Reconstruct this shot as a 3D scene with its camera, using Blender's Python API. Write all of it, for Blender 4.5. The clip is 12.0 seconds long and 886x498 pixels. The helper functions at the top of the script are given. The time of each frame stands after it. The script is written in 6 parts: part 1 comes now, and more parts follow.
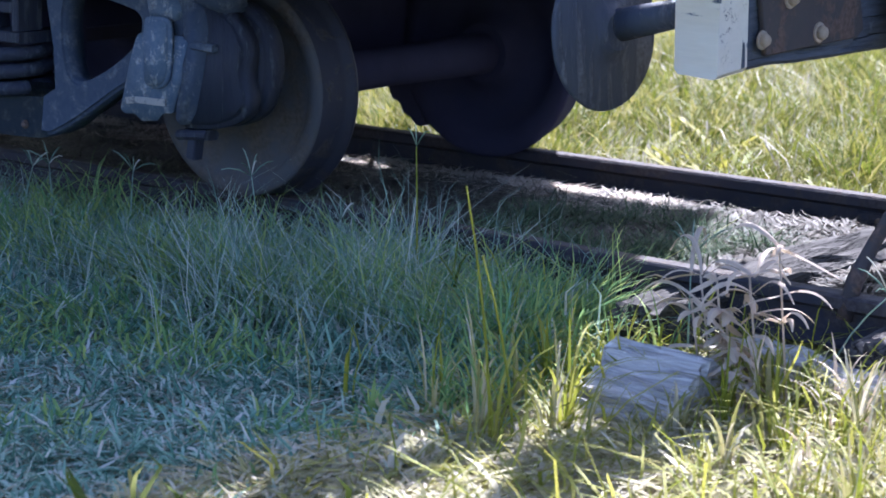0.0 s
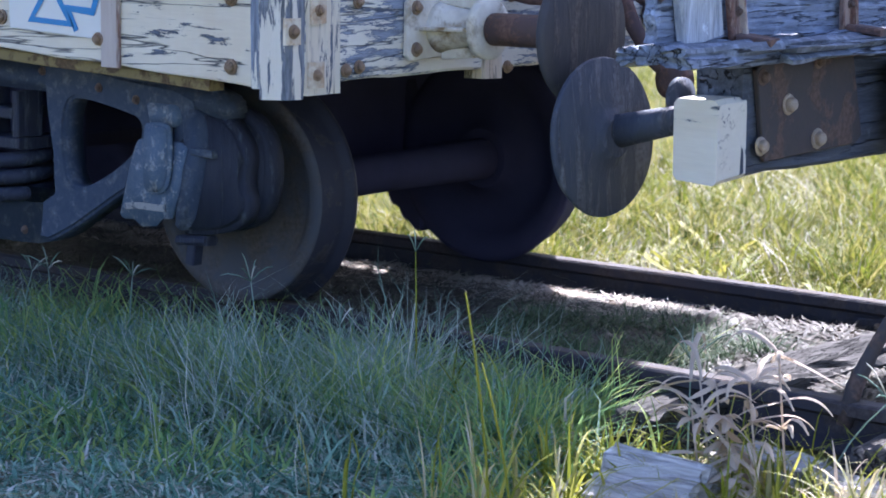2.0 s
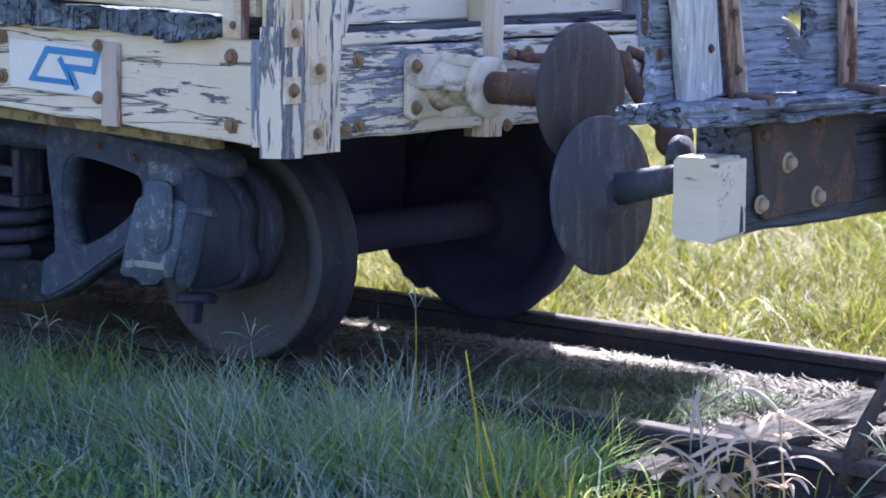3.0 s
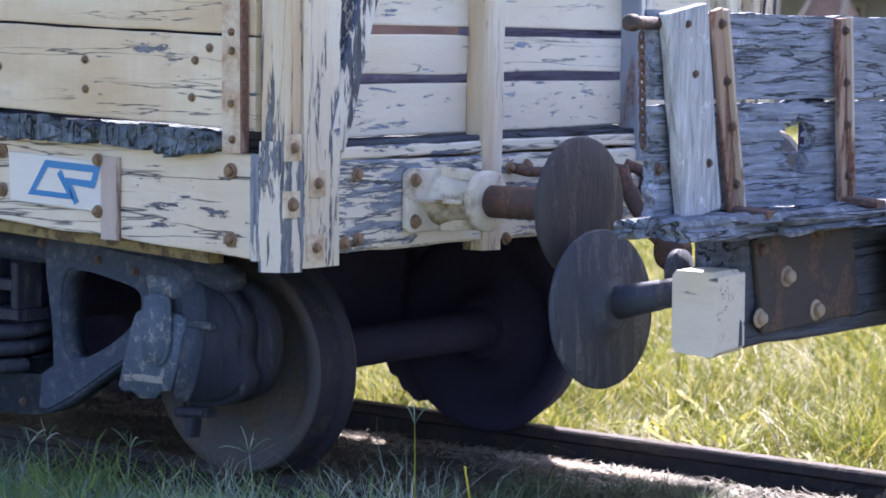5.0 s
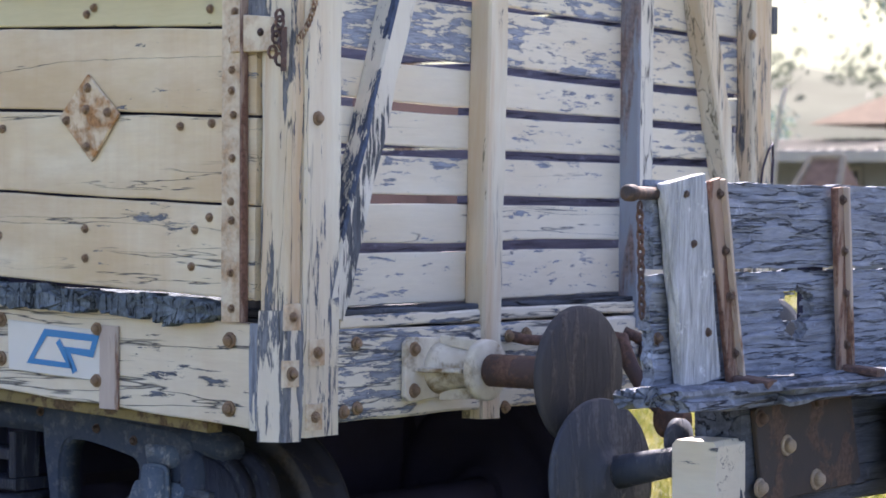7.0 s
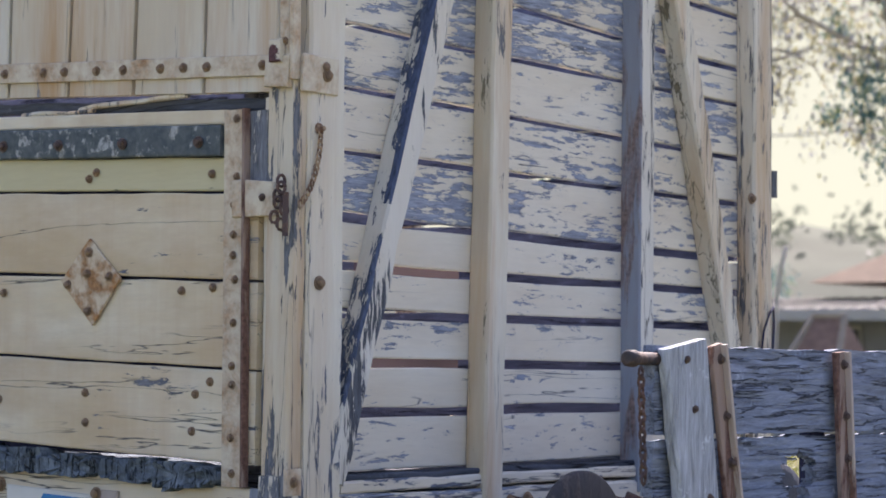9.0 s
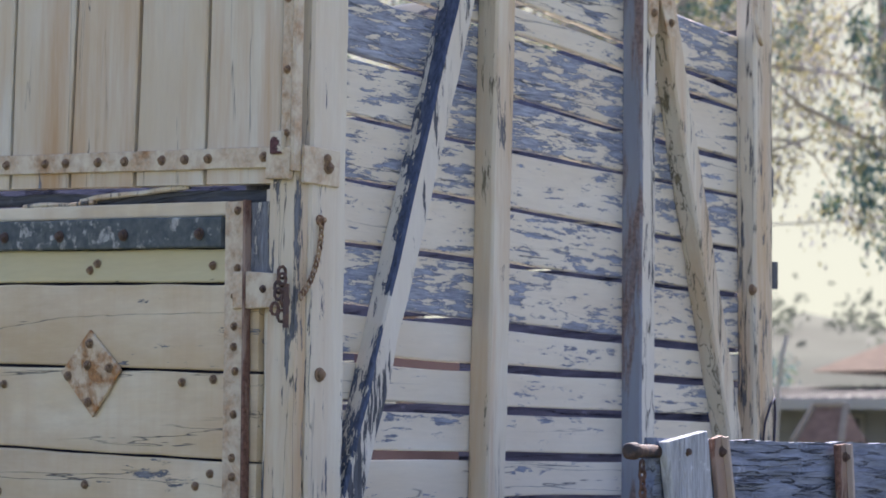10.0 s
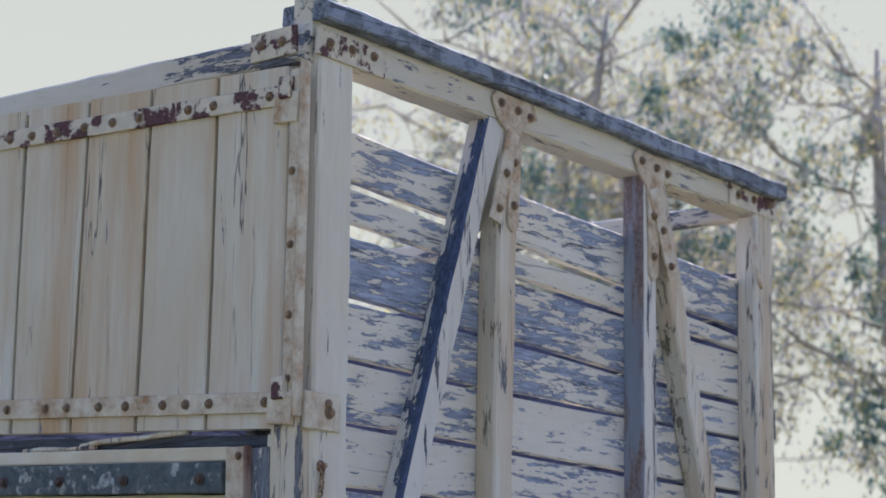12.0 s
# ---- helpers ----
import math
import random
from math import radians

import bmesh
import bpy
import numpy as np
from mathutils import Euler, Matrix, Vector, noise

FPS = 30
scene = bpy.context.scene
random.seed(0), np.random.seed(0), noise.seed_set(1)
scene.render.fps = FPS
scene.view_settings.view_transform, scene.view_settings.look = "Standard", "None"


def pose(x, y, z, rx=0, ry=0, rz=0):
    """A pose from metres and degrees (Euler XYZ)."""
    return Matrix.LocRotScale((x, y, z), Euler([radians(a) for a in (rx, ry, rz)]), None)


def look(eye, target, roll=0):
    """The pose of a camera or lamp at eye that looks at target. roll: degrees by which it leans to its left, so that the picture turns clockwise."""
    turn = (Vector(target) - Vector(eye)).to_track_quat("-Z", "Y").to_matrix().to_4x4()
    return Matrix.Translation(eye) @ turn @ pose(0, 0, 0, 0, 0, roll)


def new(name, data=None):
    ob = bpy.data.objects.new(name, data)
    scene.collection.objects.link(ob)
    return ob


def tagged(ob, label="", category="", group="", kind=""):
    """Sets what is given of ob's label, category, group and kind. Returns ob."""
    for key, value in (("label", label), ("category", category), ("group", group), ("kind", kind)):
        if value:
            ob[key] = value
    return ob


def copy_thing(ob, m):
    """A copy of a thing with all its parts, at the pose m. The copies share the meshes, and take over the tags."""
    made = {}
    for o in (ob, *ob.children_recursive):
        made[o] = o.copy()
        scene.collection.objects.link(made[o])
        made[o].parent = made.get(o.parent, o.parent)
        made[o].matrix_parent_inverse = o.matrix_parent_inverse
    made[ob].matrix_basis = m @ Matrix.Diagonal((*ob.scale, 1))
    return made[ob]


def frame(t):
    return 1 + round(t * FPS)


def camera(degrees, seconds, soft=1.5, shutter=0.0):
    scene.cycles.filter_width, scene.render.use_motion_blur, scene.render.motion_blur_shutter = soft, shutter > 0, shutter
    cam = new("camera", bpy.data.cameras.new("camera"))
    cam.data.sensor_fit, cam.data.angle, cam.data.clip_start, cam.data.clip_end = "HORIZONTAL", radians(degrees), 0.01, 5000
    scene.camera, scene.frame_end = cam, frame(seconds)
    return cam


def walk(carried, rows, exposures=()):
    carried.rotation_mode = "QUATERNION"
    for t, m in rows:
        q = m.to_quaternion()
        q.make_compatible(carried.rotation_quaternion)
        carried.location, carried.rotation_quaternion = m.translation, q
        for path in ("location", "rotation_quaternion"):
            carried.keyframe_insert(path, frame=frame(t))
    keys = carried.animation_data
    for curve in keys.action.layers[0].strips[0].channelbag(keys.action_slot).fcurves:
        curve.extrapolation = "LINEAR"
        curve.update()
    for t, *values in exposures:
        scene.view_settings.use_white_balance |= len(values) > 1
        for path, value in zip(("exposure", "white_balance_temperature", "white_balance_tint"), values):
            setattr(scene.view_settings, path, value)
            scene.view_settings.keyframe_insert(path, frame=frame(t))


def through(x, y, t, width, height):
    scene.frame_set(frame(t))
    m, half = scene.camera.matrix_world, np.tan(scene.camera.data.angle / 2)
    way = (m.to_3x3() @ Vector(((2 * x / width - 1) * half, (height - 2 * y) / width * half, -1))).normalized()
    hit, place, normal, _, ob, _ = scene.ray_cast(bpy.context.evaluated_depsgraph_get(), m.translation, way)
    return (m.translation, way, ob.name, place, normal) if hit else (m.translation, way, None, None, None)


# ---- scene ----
# ---- camera ----
EYE, YAW, ARM = Vector((4.3232, -4.6023, 1.2982)), 39.6805, 0.2849
ROWS = [  # seconds, pan, tilt, lean
    (0.0, -0.110, -11.105, 0.805), (0.5, -0.106, -10.566, 0.807), (1.0, -0.105, -9.965, 0.827), (1.5, -0.099, -9.380, 0.801),
    (2.0, -0.094, -8.706, 0.782), (2.5, -0.084, -8.056, 0.735), (3.0, -0.076, -7.385, 0.723), (5.0, -0.069, -4.801, 0.697),
    (5.5, -0.077, -4.004, 0.652), (6.0, -0.069, -3.036, 0.676), (6.5, -0.060, -2.051, 0.657), (7.0, -0.045, -0.965, 0.638),
    (9.0, 0.021, 2.770, 0.660), (9.5, 0.040, 3.746, 0.673), (10.0, 0.063, 4.852, 0.704), (10.5, 0.085, 5.961, 0.717),
    (11.0, 0.110, 7.309, 0.725), (11.5, 0.128, 8.722, 0.685), (12.0, 0.160, 10.411, 0.679),
]


def tripod(pan, tilt, lean):
    """The camera on a tilting head: the lens sits ARM metres before the pivot."""
    az, el = radians(90 + YAW + pan), radians(tilt)
    ahead = Vector((math.cos(el) * math.cos(az), math.cos(el) * math.sin(az), math.sin(el)))
    level = Vector((math.cos(az), math.sin(az), 0))
    eye = EYE + ARM * (ahead - level)
    return pose(*eye, 90 + tilt, 0, YAW + pan) @ pose(0, 0, 0, 0, 0, lean)


cam = camera(20.78, 12.0, soft=1.7)
cam.data.dof.use_dof, cam.data.dof.focus_distance, cam.data.dof.aperture_fstop = True, 6.4, 5.8
walk(cam, [(t, tripod(p, e, r)) for t, p, e, r in ROWS],
     exposures=[(0.0, 1.90, 5380, 24), (3.0, 2.10, 5680, 25), (5.5, 2.11, 6200, 26), (7.0, 1.89, 6450, 26), (9.0, 1.46, 6450, 26),
                (10.5, 1.32, 6120, 25), (11.0, 1.29, 6080, 25), (11.5, 1.24, 6050, 25), (12.0, 1.09, 5880, 25)])

# ---- light ----
SUN_AZ, SUN_EL = math.atan2(1.0, -0.41), radians(45.0)
world = bpy.data.worlds.new("sky")
scene.world = world
world.use_nodes = True
wn = world.node_tree.nodes
sky = wn.new("ShaderNodeTexSky")
sky.sky_type, sky.sun_disc = "NISHITA", False
sky.sun_elevation, sky.sun_rotation = SUN_EL, math.pi / 2 - SUN_AZ
sky.dust_density, sky.air_density, sky.ozone_density = 1.6, 1.0, 1.2
world.node_tree.links.new(sky.outputs[0], wn["Background"].inputs[0])
wn["Background"].inputs[1].default_value = 0.098
sun = new("sun", bpy.data.lights.new("sun", "SUN"))
sun.data.energy, sun.data.angle, sun.data.color = 5.3, radians(0.6), (1.0, 0.95, 0.86)
sun.matrix_world = look((0, 0, 20), (-math.cos(SUN_EL) * math.cos(SUN_AZ), -math.cos(SUN_EL) * math.sin(SUN_AZ), 20 - math.sin(SUN_EL)))


# ---- materials ----
def material(name):
    m = bpy.data.materials.new(name)
    m.use_nodes = True
    nt = m.node_tree
    return m, nt, nt.nodes["Principled BSDF"]


def node(nt, kind, **kw):
    n = nt.nodes.new(kind)
    for k, v in kw.items():
        n.inputs[k].default_value = v
    return n


def coords(nt, scale, jitter=7.0):
    """Object coordinates, shifted piece by piece, scaled."""
    tc, oi = nt.nodes.new("ShaderNodeTexCoord"), nt.nodes.new("ShaderNodeObjectInfo")
    mul = nt.nodes.new("ShaderNodeVectorMath")
    mul.operation = "MULTIPLY_ADD"
    cx = nt.nodes.new("ShaderNodeCombineXYZ")
    for i in range(3):
        nt.links.new(oi.outputs["Random"], cx.inputs[i])
    nt.links.new(cx.outputs[0], mul.inputs[0])
    mul.inputs[1].default_value = (jitter, jitter * 1.7, jitter * 0.6)
    nt.links.new(tc.outputs["Object"], mul.inputs[2])
    mp = nt.nodes.new("ShaderNodeMapping")
    mp.inputs["Scale"].default_value = scale
    nt.links.new(mul.outputs[0], mp.inputs[0])
    return mp.outputs[0]


def tex(nt, vec, scale, detail=6.0, rough=0.6, distort=0.0):
    n = node(nt, "ShaderNodeTexNoise", Scale=scale, Detail=detail, Roughness=rough, Distortion=distort)
    nt.links.new(vec, n.inputs["Vector"])
    return n.outputs["Fac"]


def ramp(nt, fac, stops):
    r = nt.nodes.new("ShaderNodeValToRGB")
    els = r.color_ramp.elements
    while len(els) < len(stops):
        els.new(0.5)
    for e, (p, c) in zip(els, stops):
        e.position, e.color = p, (*c, 1) if len(c) == 3 else c
    nt.links.new(fac, r.inputs[0])
    return r.outputs[0]


def grey(nt, fac, lo, hi, a=0.0, b=1.0):
    return ramp(nt, fac, [(lo, (a, a, a)), (hi, (b, b, b))])


def mix(nt, fac, a, b, mode="MIX"):
    n = nt.nodes.new("ShaderNodeMix")
    n.data_type, n.blend_type = "RGBA", mode
    for k, v in ((0, fac), (6, a), (7, b)):
        if isinstance(v, (int, float)):
            n.inputs[k].default_value = v
        elif isinstance(v, tuple):
            n.inputs[k].default_value = (*v, 1)
        else:
            nt.links.new(v, n.inputs[k])
    return n.outputs[2]


def bump(nt, bsdf, heights, strength=0.5, distance=0.004):
    prev = None
    for h, d in heights:
        b = node(nt, "ShaderNodeBump", Strength=strength, Distance=d * distance)
        nt.links.new(h, b.inputs["Height"])
        if prev:
            nt.links.new(prev, b.inputs["Normal"])
        prev = b.outputs[0]
    nt.links.new(prev, bsdf.inputs["Normal"])


def ridge(nt, vec, scale, width, where=0.5, amount=1.0):
    """Thin wandering lines, where a second, broader noise lets them be."""
    a = tex(nt, vec, scale, 4, 0.55, 0.3)
    d = nt.nodes.new("ShaderNodeMath")
    d.operation = "SUBTRACT"
    nt.links.new(a, d.inputs[0])
    d.inputs[1].default_value = 0.5
    e = nt.nodes.new("ShaderNodeMath")
    e.operation = "ABSOLUTE"
    nt.links.new(d.outputs[0], e.inputs[0])
    line = ramp(nt, e.outputs[0], [(0.0, (1, 1, 1)), (width, (0, 0, 0))])
    gate = grey(nt, tex(nt, vec, scale * 0.55, 3, 0.5), where - 0.02, where + 0.06, 0.0, amount)
    return mix(nt, 1.0, line, gate, "MULTIPLY")


CRACK = {"x": (0.06, 1, 1), "y": (1, 0.06, 1), "z": (1, 1, 0.06)}
GRAIN = {"x": (0.10, 1, 1), "y": (1, 0.10, 1), "z": (1, 1, 0.10)}


FLAKE = {"x": (0.17, 1, 1), "y": (1, 0.17, 1), "z": (1, 1, 0.13)}


def painted_wood(name, paint, wood, peel, axis, stain=0.35, fine=1.0, rust=0.0, split=0.68, cloud=0.25, gape=0.010):
    """Old paint flaking off weathered boards along the grain. peel: 0 sound, 1 bare."""
    m, nt, bs = material(name)
    v = coords(nt, GRAIN[axis])
    v1 = coords(nt, (0.35, 0.35, 1) if axis != "z" else (1, 1, 0.35))
    big = tex(nt, v1, 3.2, 3, 0.6)
    flake = tex(nt, coords(nt, FLAKE[axis]), 30 * fine, 9, 0.72, 0.10)
    both = node(nt, "ShaderNodeMath")
    both.operation = "MULTIPLY_ADD"
    nt.links.new(big, both.inputs[0])
    both.inputs[1].default_value = 0.55
    nt.links.new(flake, both.inputs[2])
    edge = 1.08 - 0.56 * peel
    bare = grey(nt, both.outputs[0], edge - 0.02, edge + 0.012)
    grain = tex(nt, v, 95, 5, 0.7)
    crack = ridge(nt, coords(nt, CRACK[axis]), 15, gape, split - 0.13)
    tone = mix(nt, grey(nt, tex(nt, v1, 6, 4, 0.6), 0.3, 0.75, 0.0, stain), paint, tuple(c * k for c, k in zip(paint, (0.82, 0.70, 0.50))))
    tone = mix(nt, grey(nt, grain, 0.3, 0.7, 0.0, 0.22), tone, tuple(c * 0.6 for c in paint))
    tone = mix(nt, grey(nt, tex(nt, v1, 2.6, 6, 0.65), 0.46, 0.72, 0.0, cloud), tone, (0.47, 0.34, 0.20))
    if rust:
        run = grey(nt, tex(nt, coords(nt, (1, 1, 0.07)), 6, 6, 0.68), 0.46, 0.70, 0.0, min(1.0, rust * 1.3))
        tone = mix(nt, run, tone, (0.50, 0.32, 0.17))
    timber = mix(nt, grey(nt, grain, 0.3, 0.72), tuple(c * 0.45 for c in wood), tuple(min(1, c * 1.5) for c in wood))
    col = mix(nt, bare, tone, timber)
    # Dark rim round each flake: dirt together with a painted drop shadow.
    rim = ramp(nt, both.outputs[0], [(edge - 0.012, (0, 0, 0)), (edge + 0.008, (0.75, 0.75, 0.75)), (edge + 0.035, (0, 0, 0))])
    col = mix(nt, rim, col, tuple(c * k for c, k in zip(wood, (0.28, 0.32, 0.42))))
    col = mix(nt, crack, col, tuple(c * 0.3 for c in wood))
    nt.links.new(col, bs.inputs["Base Color"])
    bs.inputs["Roughness"].default_value = 0.75
    bs.inputs["Specular IOR Level"].default_value = 0.25
    inv = mix(nt, bare, (1, 1, 1), (0, 0, 0))
    bump(nt, bs, [(inv, 0.5), (grain, 0.35), (mix(nt, crack, (1, 1, 1), (0, 0, 0)), 1.0)], 0.6)
    return m


def raw_wood(name, wood, axis, moss=None, cracks=1.0, cs=40, lichen=0.60):
    """Grey, cracked, unpainted timber."""
    m, nt, bs = material(name)
    v = coords(nt, GRAIN[axis])
    grain = tex(nt, v, 60, 7, 0.72, 0.5)
    crack = ridge(nt, coords(nt, CRACK[axis]), cs * 0.55, 0.020, 0.36, cracks)
    col = mix(nt, grey(nt, grain, 0.28, 0.75), tuple(c * 0.45 for c in wood), tuple(c * 1.5 for c in wood))
    pale = grey(nt, tex(nt, coords(nt, (1, 1, 1)), 14, 7, 0.7), lichen, lichen + 0.08, 0.0, 0.6)
    col = mix(nt, pale, col, tuple(min(1, c * 2.1) for c in wood))
    if moss:
        col = mix(nt, grey(nt, tex(nt, coords(nt, (1, 1, 1)), 5, 4, 0.6), 0.5, 0.62, 0.0, 0.7), col, moss)
    col = mix(nt, crack, col, tuple(c * 0.12 for c in wood))
    nt.links.new(col, bs.inputs["Base Color"])
    bs.inputs["Roughness"].default_value = 0.85
    bs.inputs["Specular IOR Level"].default_value = 0.2
    bump(nt, bs, [(grain, 1.0), (mix(nt, crack, (1, 1, 1), (0, 0, 0)), 2.4)], 0.9, 0.006)
    return m


def metal(name, base, rust, amount, rough=0.7, metallic=0.0, streak=False, scale=9.0, soft=0.03):
    """Painted or bare steel with rust patches of their own shape."""
    m, nt, bs = material(name)
    v = coords(nt, (1, 1, 0.14) if streak else (1, 1, 1))
    n = tex(nt, v, scale, 8, 0.66, 0.3)
    e = 0.72 - 0.42 * amount
    mask = grey(nt, n, e - soft, e + soft)
    fine = tex(nt, coords(nt, (1, 1, 1)), 70, 5, 0.7)
    rcol = mix(nt, grey(nt, fine, 0.3, 0.7), tuple(c * 0.5 for c in rust), tuple(c * 1.5 for c in rust))
    bcol = mix(nt, grey(nt, tex(nt, v, scale * 2.3, 5, 0.6), 0.35, 0.72, 0.0, 0.55), base, tuple(0.55 * c + 0.45 * r for c, r in zip(base, rust)))
    nt.links.new(mix(nt, mask, bcol, rcol), bs.inputs["Base Color"])
    bs.inputs["Roughness"].default_value, bs.inputs["Metallic"].default_value = rough, metallic
    bs.inputs["Specular IOR Level"].default_value = 0.25
    bump(nt, bs, [(fine, 0.5), (mask, 0.5), (n, 3.0 if streak else 0.0)], 0.6)
    return m


def blades(name, stops, through=0.35):
    """Grass and leaves: tone by island, light coming through."""
    m, nt, bs = material(name)
    g = nt.nodes.new("ShaderNodeNewGeometry")
    col = ramp(nt, g.outputs["Random Per Island"], stops)
    nt.links.new(col, bs.inputs["Base Color"])
    bs.inputs["Roughness"].default_value = 0.55
    bs.inputs["Specular IOR Level"].default_value = 0.12
    tr = nt.nodes.new("ShaderNodeBsdfTranslucent")
    nt.links.new(col, tr.inputs[0])
    mx = nt.nodes.new("ShaderNodeMixShader")
    mx.inputs[0].default_value = through
    nt.links.new(bs.outputs[0], mx.inputs[1])
    nt.links.new(tr.outputs[0], mx.inputs[2])
    nt.links.new(mx.outputs[0], nt.nodes["Material Output"].inputs[0])
    return m


def earth(name, a, b, c, scale=1.0):
    m, nt, bs = material(name)
    v = coords(nt, (scale, scale, scale), 0.0)
    col = mix(nt, grey(nt, tex(nt, v, 3, 8, 0.7), 0.38, 0.62), a, b)
    col = mix(nt, grey(nt, tex(nt, v, 45, 6, 0.7), 0.45, 0.7), col, c)
    nt.links.new(col, bs.inputs["Base Color"])
    bs.inputs["Roughness"].default_value = 0.95
    bump(nt, bs, [(tex(nt, v, 60, 6, 0.7), 2.0)], 0.8, 0.01)
    return m


def plain(name, colour, rough=0.6, var=0.25, scale=4.0, metallic=0.0):
    m, nt, bs = material(name)
    n = tex(nt, coords(nt, (1, 1, 1)), scale, 6, 0.65)
    nt.links.new(mix(nt, grey(nt, n, 0.3, 0.7, 0.0, 1.0), tuple(c * (1 - var) for c in colour), colour), bs.inputs["Base Color"])
    bs.inputs["Roughness"].default_value, bs.inputs["Metallic"].default_value = rough, metallic
    bs.inputs["Specular IOR Level"].default_value = 0.08 if rough > 0.8 else 0.4
    return m


WHITE, CREAM, BARE = (0.78, 0.735, 0.635), (0.76, 0.69, 0.54), (0.31, 0.345, 0.43)
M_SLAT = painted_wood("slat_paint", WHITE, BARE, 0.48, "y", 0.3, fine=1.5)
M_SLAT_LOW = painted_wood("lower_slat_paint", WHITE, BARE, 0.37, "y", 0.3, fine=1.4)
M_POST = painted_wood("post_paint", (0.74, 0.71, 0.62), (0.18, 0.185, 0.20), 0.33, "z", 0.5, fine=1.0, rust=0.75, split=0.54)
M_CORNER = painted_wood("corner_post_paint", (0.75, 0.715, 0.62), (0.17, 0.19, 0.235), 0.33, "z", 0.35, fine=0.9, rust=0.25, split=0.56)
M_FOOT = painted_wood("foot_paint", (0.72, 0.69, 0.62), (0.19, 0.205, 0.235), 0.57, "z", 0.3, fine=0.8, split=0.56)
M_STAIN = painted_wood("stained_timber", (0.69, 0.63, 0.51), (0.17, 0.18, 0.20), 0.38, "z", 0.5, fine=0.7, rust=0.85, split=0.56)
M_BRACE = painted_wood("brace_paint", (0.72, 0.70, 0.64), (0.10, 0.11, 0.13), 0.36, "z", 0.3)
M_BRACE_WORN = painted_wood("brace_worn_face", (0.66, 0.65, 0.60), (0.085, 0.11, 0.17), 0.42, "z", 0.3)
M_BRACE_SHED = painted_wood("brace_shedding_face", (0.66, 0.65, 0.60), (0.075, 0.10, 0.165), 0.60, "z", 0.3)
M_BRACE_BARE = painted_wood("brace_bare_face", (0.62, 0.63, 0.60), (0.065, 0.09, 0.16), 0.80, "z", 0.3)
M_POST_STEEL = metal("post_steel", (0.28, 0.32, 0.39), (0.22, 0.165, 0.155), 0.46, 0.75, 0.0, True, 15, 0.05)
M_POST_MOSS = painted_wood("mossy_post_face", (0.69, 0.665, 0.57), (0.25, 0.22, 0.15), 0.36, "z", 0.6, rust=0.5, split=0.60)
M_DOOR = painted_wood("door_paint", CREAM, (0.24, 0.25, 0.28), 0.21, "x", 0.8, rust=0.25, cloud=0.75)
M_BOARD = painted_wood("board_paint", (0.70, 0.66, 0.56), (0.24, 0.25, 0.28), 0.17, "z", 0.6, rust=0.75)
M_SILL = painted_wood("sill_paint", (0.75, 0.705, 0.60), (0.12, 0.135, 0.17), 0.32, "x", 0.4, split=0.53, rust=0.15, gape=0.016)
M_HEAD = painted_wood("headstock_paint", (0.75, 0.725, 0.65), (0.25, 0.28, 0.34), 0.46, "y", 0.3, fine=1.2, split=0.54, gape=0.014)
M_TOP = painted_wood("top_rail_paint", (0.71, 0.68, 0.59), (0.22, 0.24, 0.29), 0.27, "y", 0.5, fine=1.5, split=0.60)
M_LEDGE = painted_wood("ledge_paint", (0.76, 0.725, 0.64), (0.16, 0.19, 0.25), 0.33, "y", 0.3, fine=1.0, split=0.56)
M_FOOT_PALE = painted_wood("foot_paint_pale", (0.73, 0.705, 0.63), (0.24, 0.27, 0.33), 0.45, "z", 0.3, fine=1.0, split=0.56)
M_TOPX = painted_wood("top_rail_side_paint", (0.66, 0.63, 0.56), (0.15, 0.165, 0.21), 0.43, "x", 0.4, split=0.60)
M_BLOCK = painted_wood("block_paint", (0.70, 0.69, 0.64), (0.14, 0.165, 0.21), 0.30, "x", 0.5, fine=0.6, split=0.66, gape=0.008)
M_GREYX = raw_wood("grey_timber_x", (0.09, 0.10, 0.12), "x")
M_GREYY = raw_wood("grey_timber_y", (0.225, 0.262, 0.345), "y", cracks=0.75, cs=84)
M_CHAR = raw_wood("charred_timber_ends", (0.11, 0.135, 0.16), "z", cs=44, lichen=0.50)
M_DECK = raw_wood("deck_timber", (0.13, 0.15, 0.19), "y", cs=40, lichen=0.50)
M_CAP = raw_wood("cap_timber", (0.17, 0.19, 0.23), "y", cracks=0.5, cs=44, lichen=0.45)
M_HEAD_DARK = raw_wood("blackened_timber", (0.075, 0.088, 0.115), "y", cs=30)
M_GREYZ = raw_wood("grey_timber_z", (0.13, 0.14, 0.16), "z")
M_PALEZ = raw_wood("pale_timber_z", (0.42, 0.45, 0.50), "z", cracks=0.15)
M_SLEEPER = raw_wood("sleeper_timber", (0.074, 0.068, 0.062), "y", cs=70, lichen=0.70)
# Pale tone makes up for sun that the open wagon blocks.
M_STUMP = raw_wood("stump_timber", (0.44, 0.42, 0.40), "x", cracks=0.3, cs=60)
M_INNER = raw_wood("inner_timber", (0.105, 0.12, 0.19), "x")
M_RUST = metal("rust", (0.095, 0.066, 0.064), (0.15, 0.088, 0.07), 0.48, scale=16)
M_RUST_WORN = metal("worn_rust", (0.36, 0.27, 0.225), (0.17, 0.095, 0.075), 0.55, 0.8, 0.0, True, 14)
M_FLANGE = metal("worn_flange", (0.50, 0.43, 0.38), (0.20, 0.115, 0.09), 0.42, 0.8, 0.0, True, 14)
M_BOLT = metal("bolt_rust", (0.52, 0.38, 0.25), (0.20, 0.115, 0.075), 0.52, scale=60, soft=0.06)
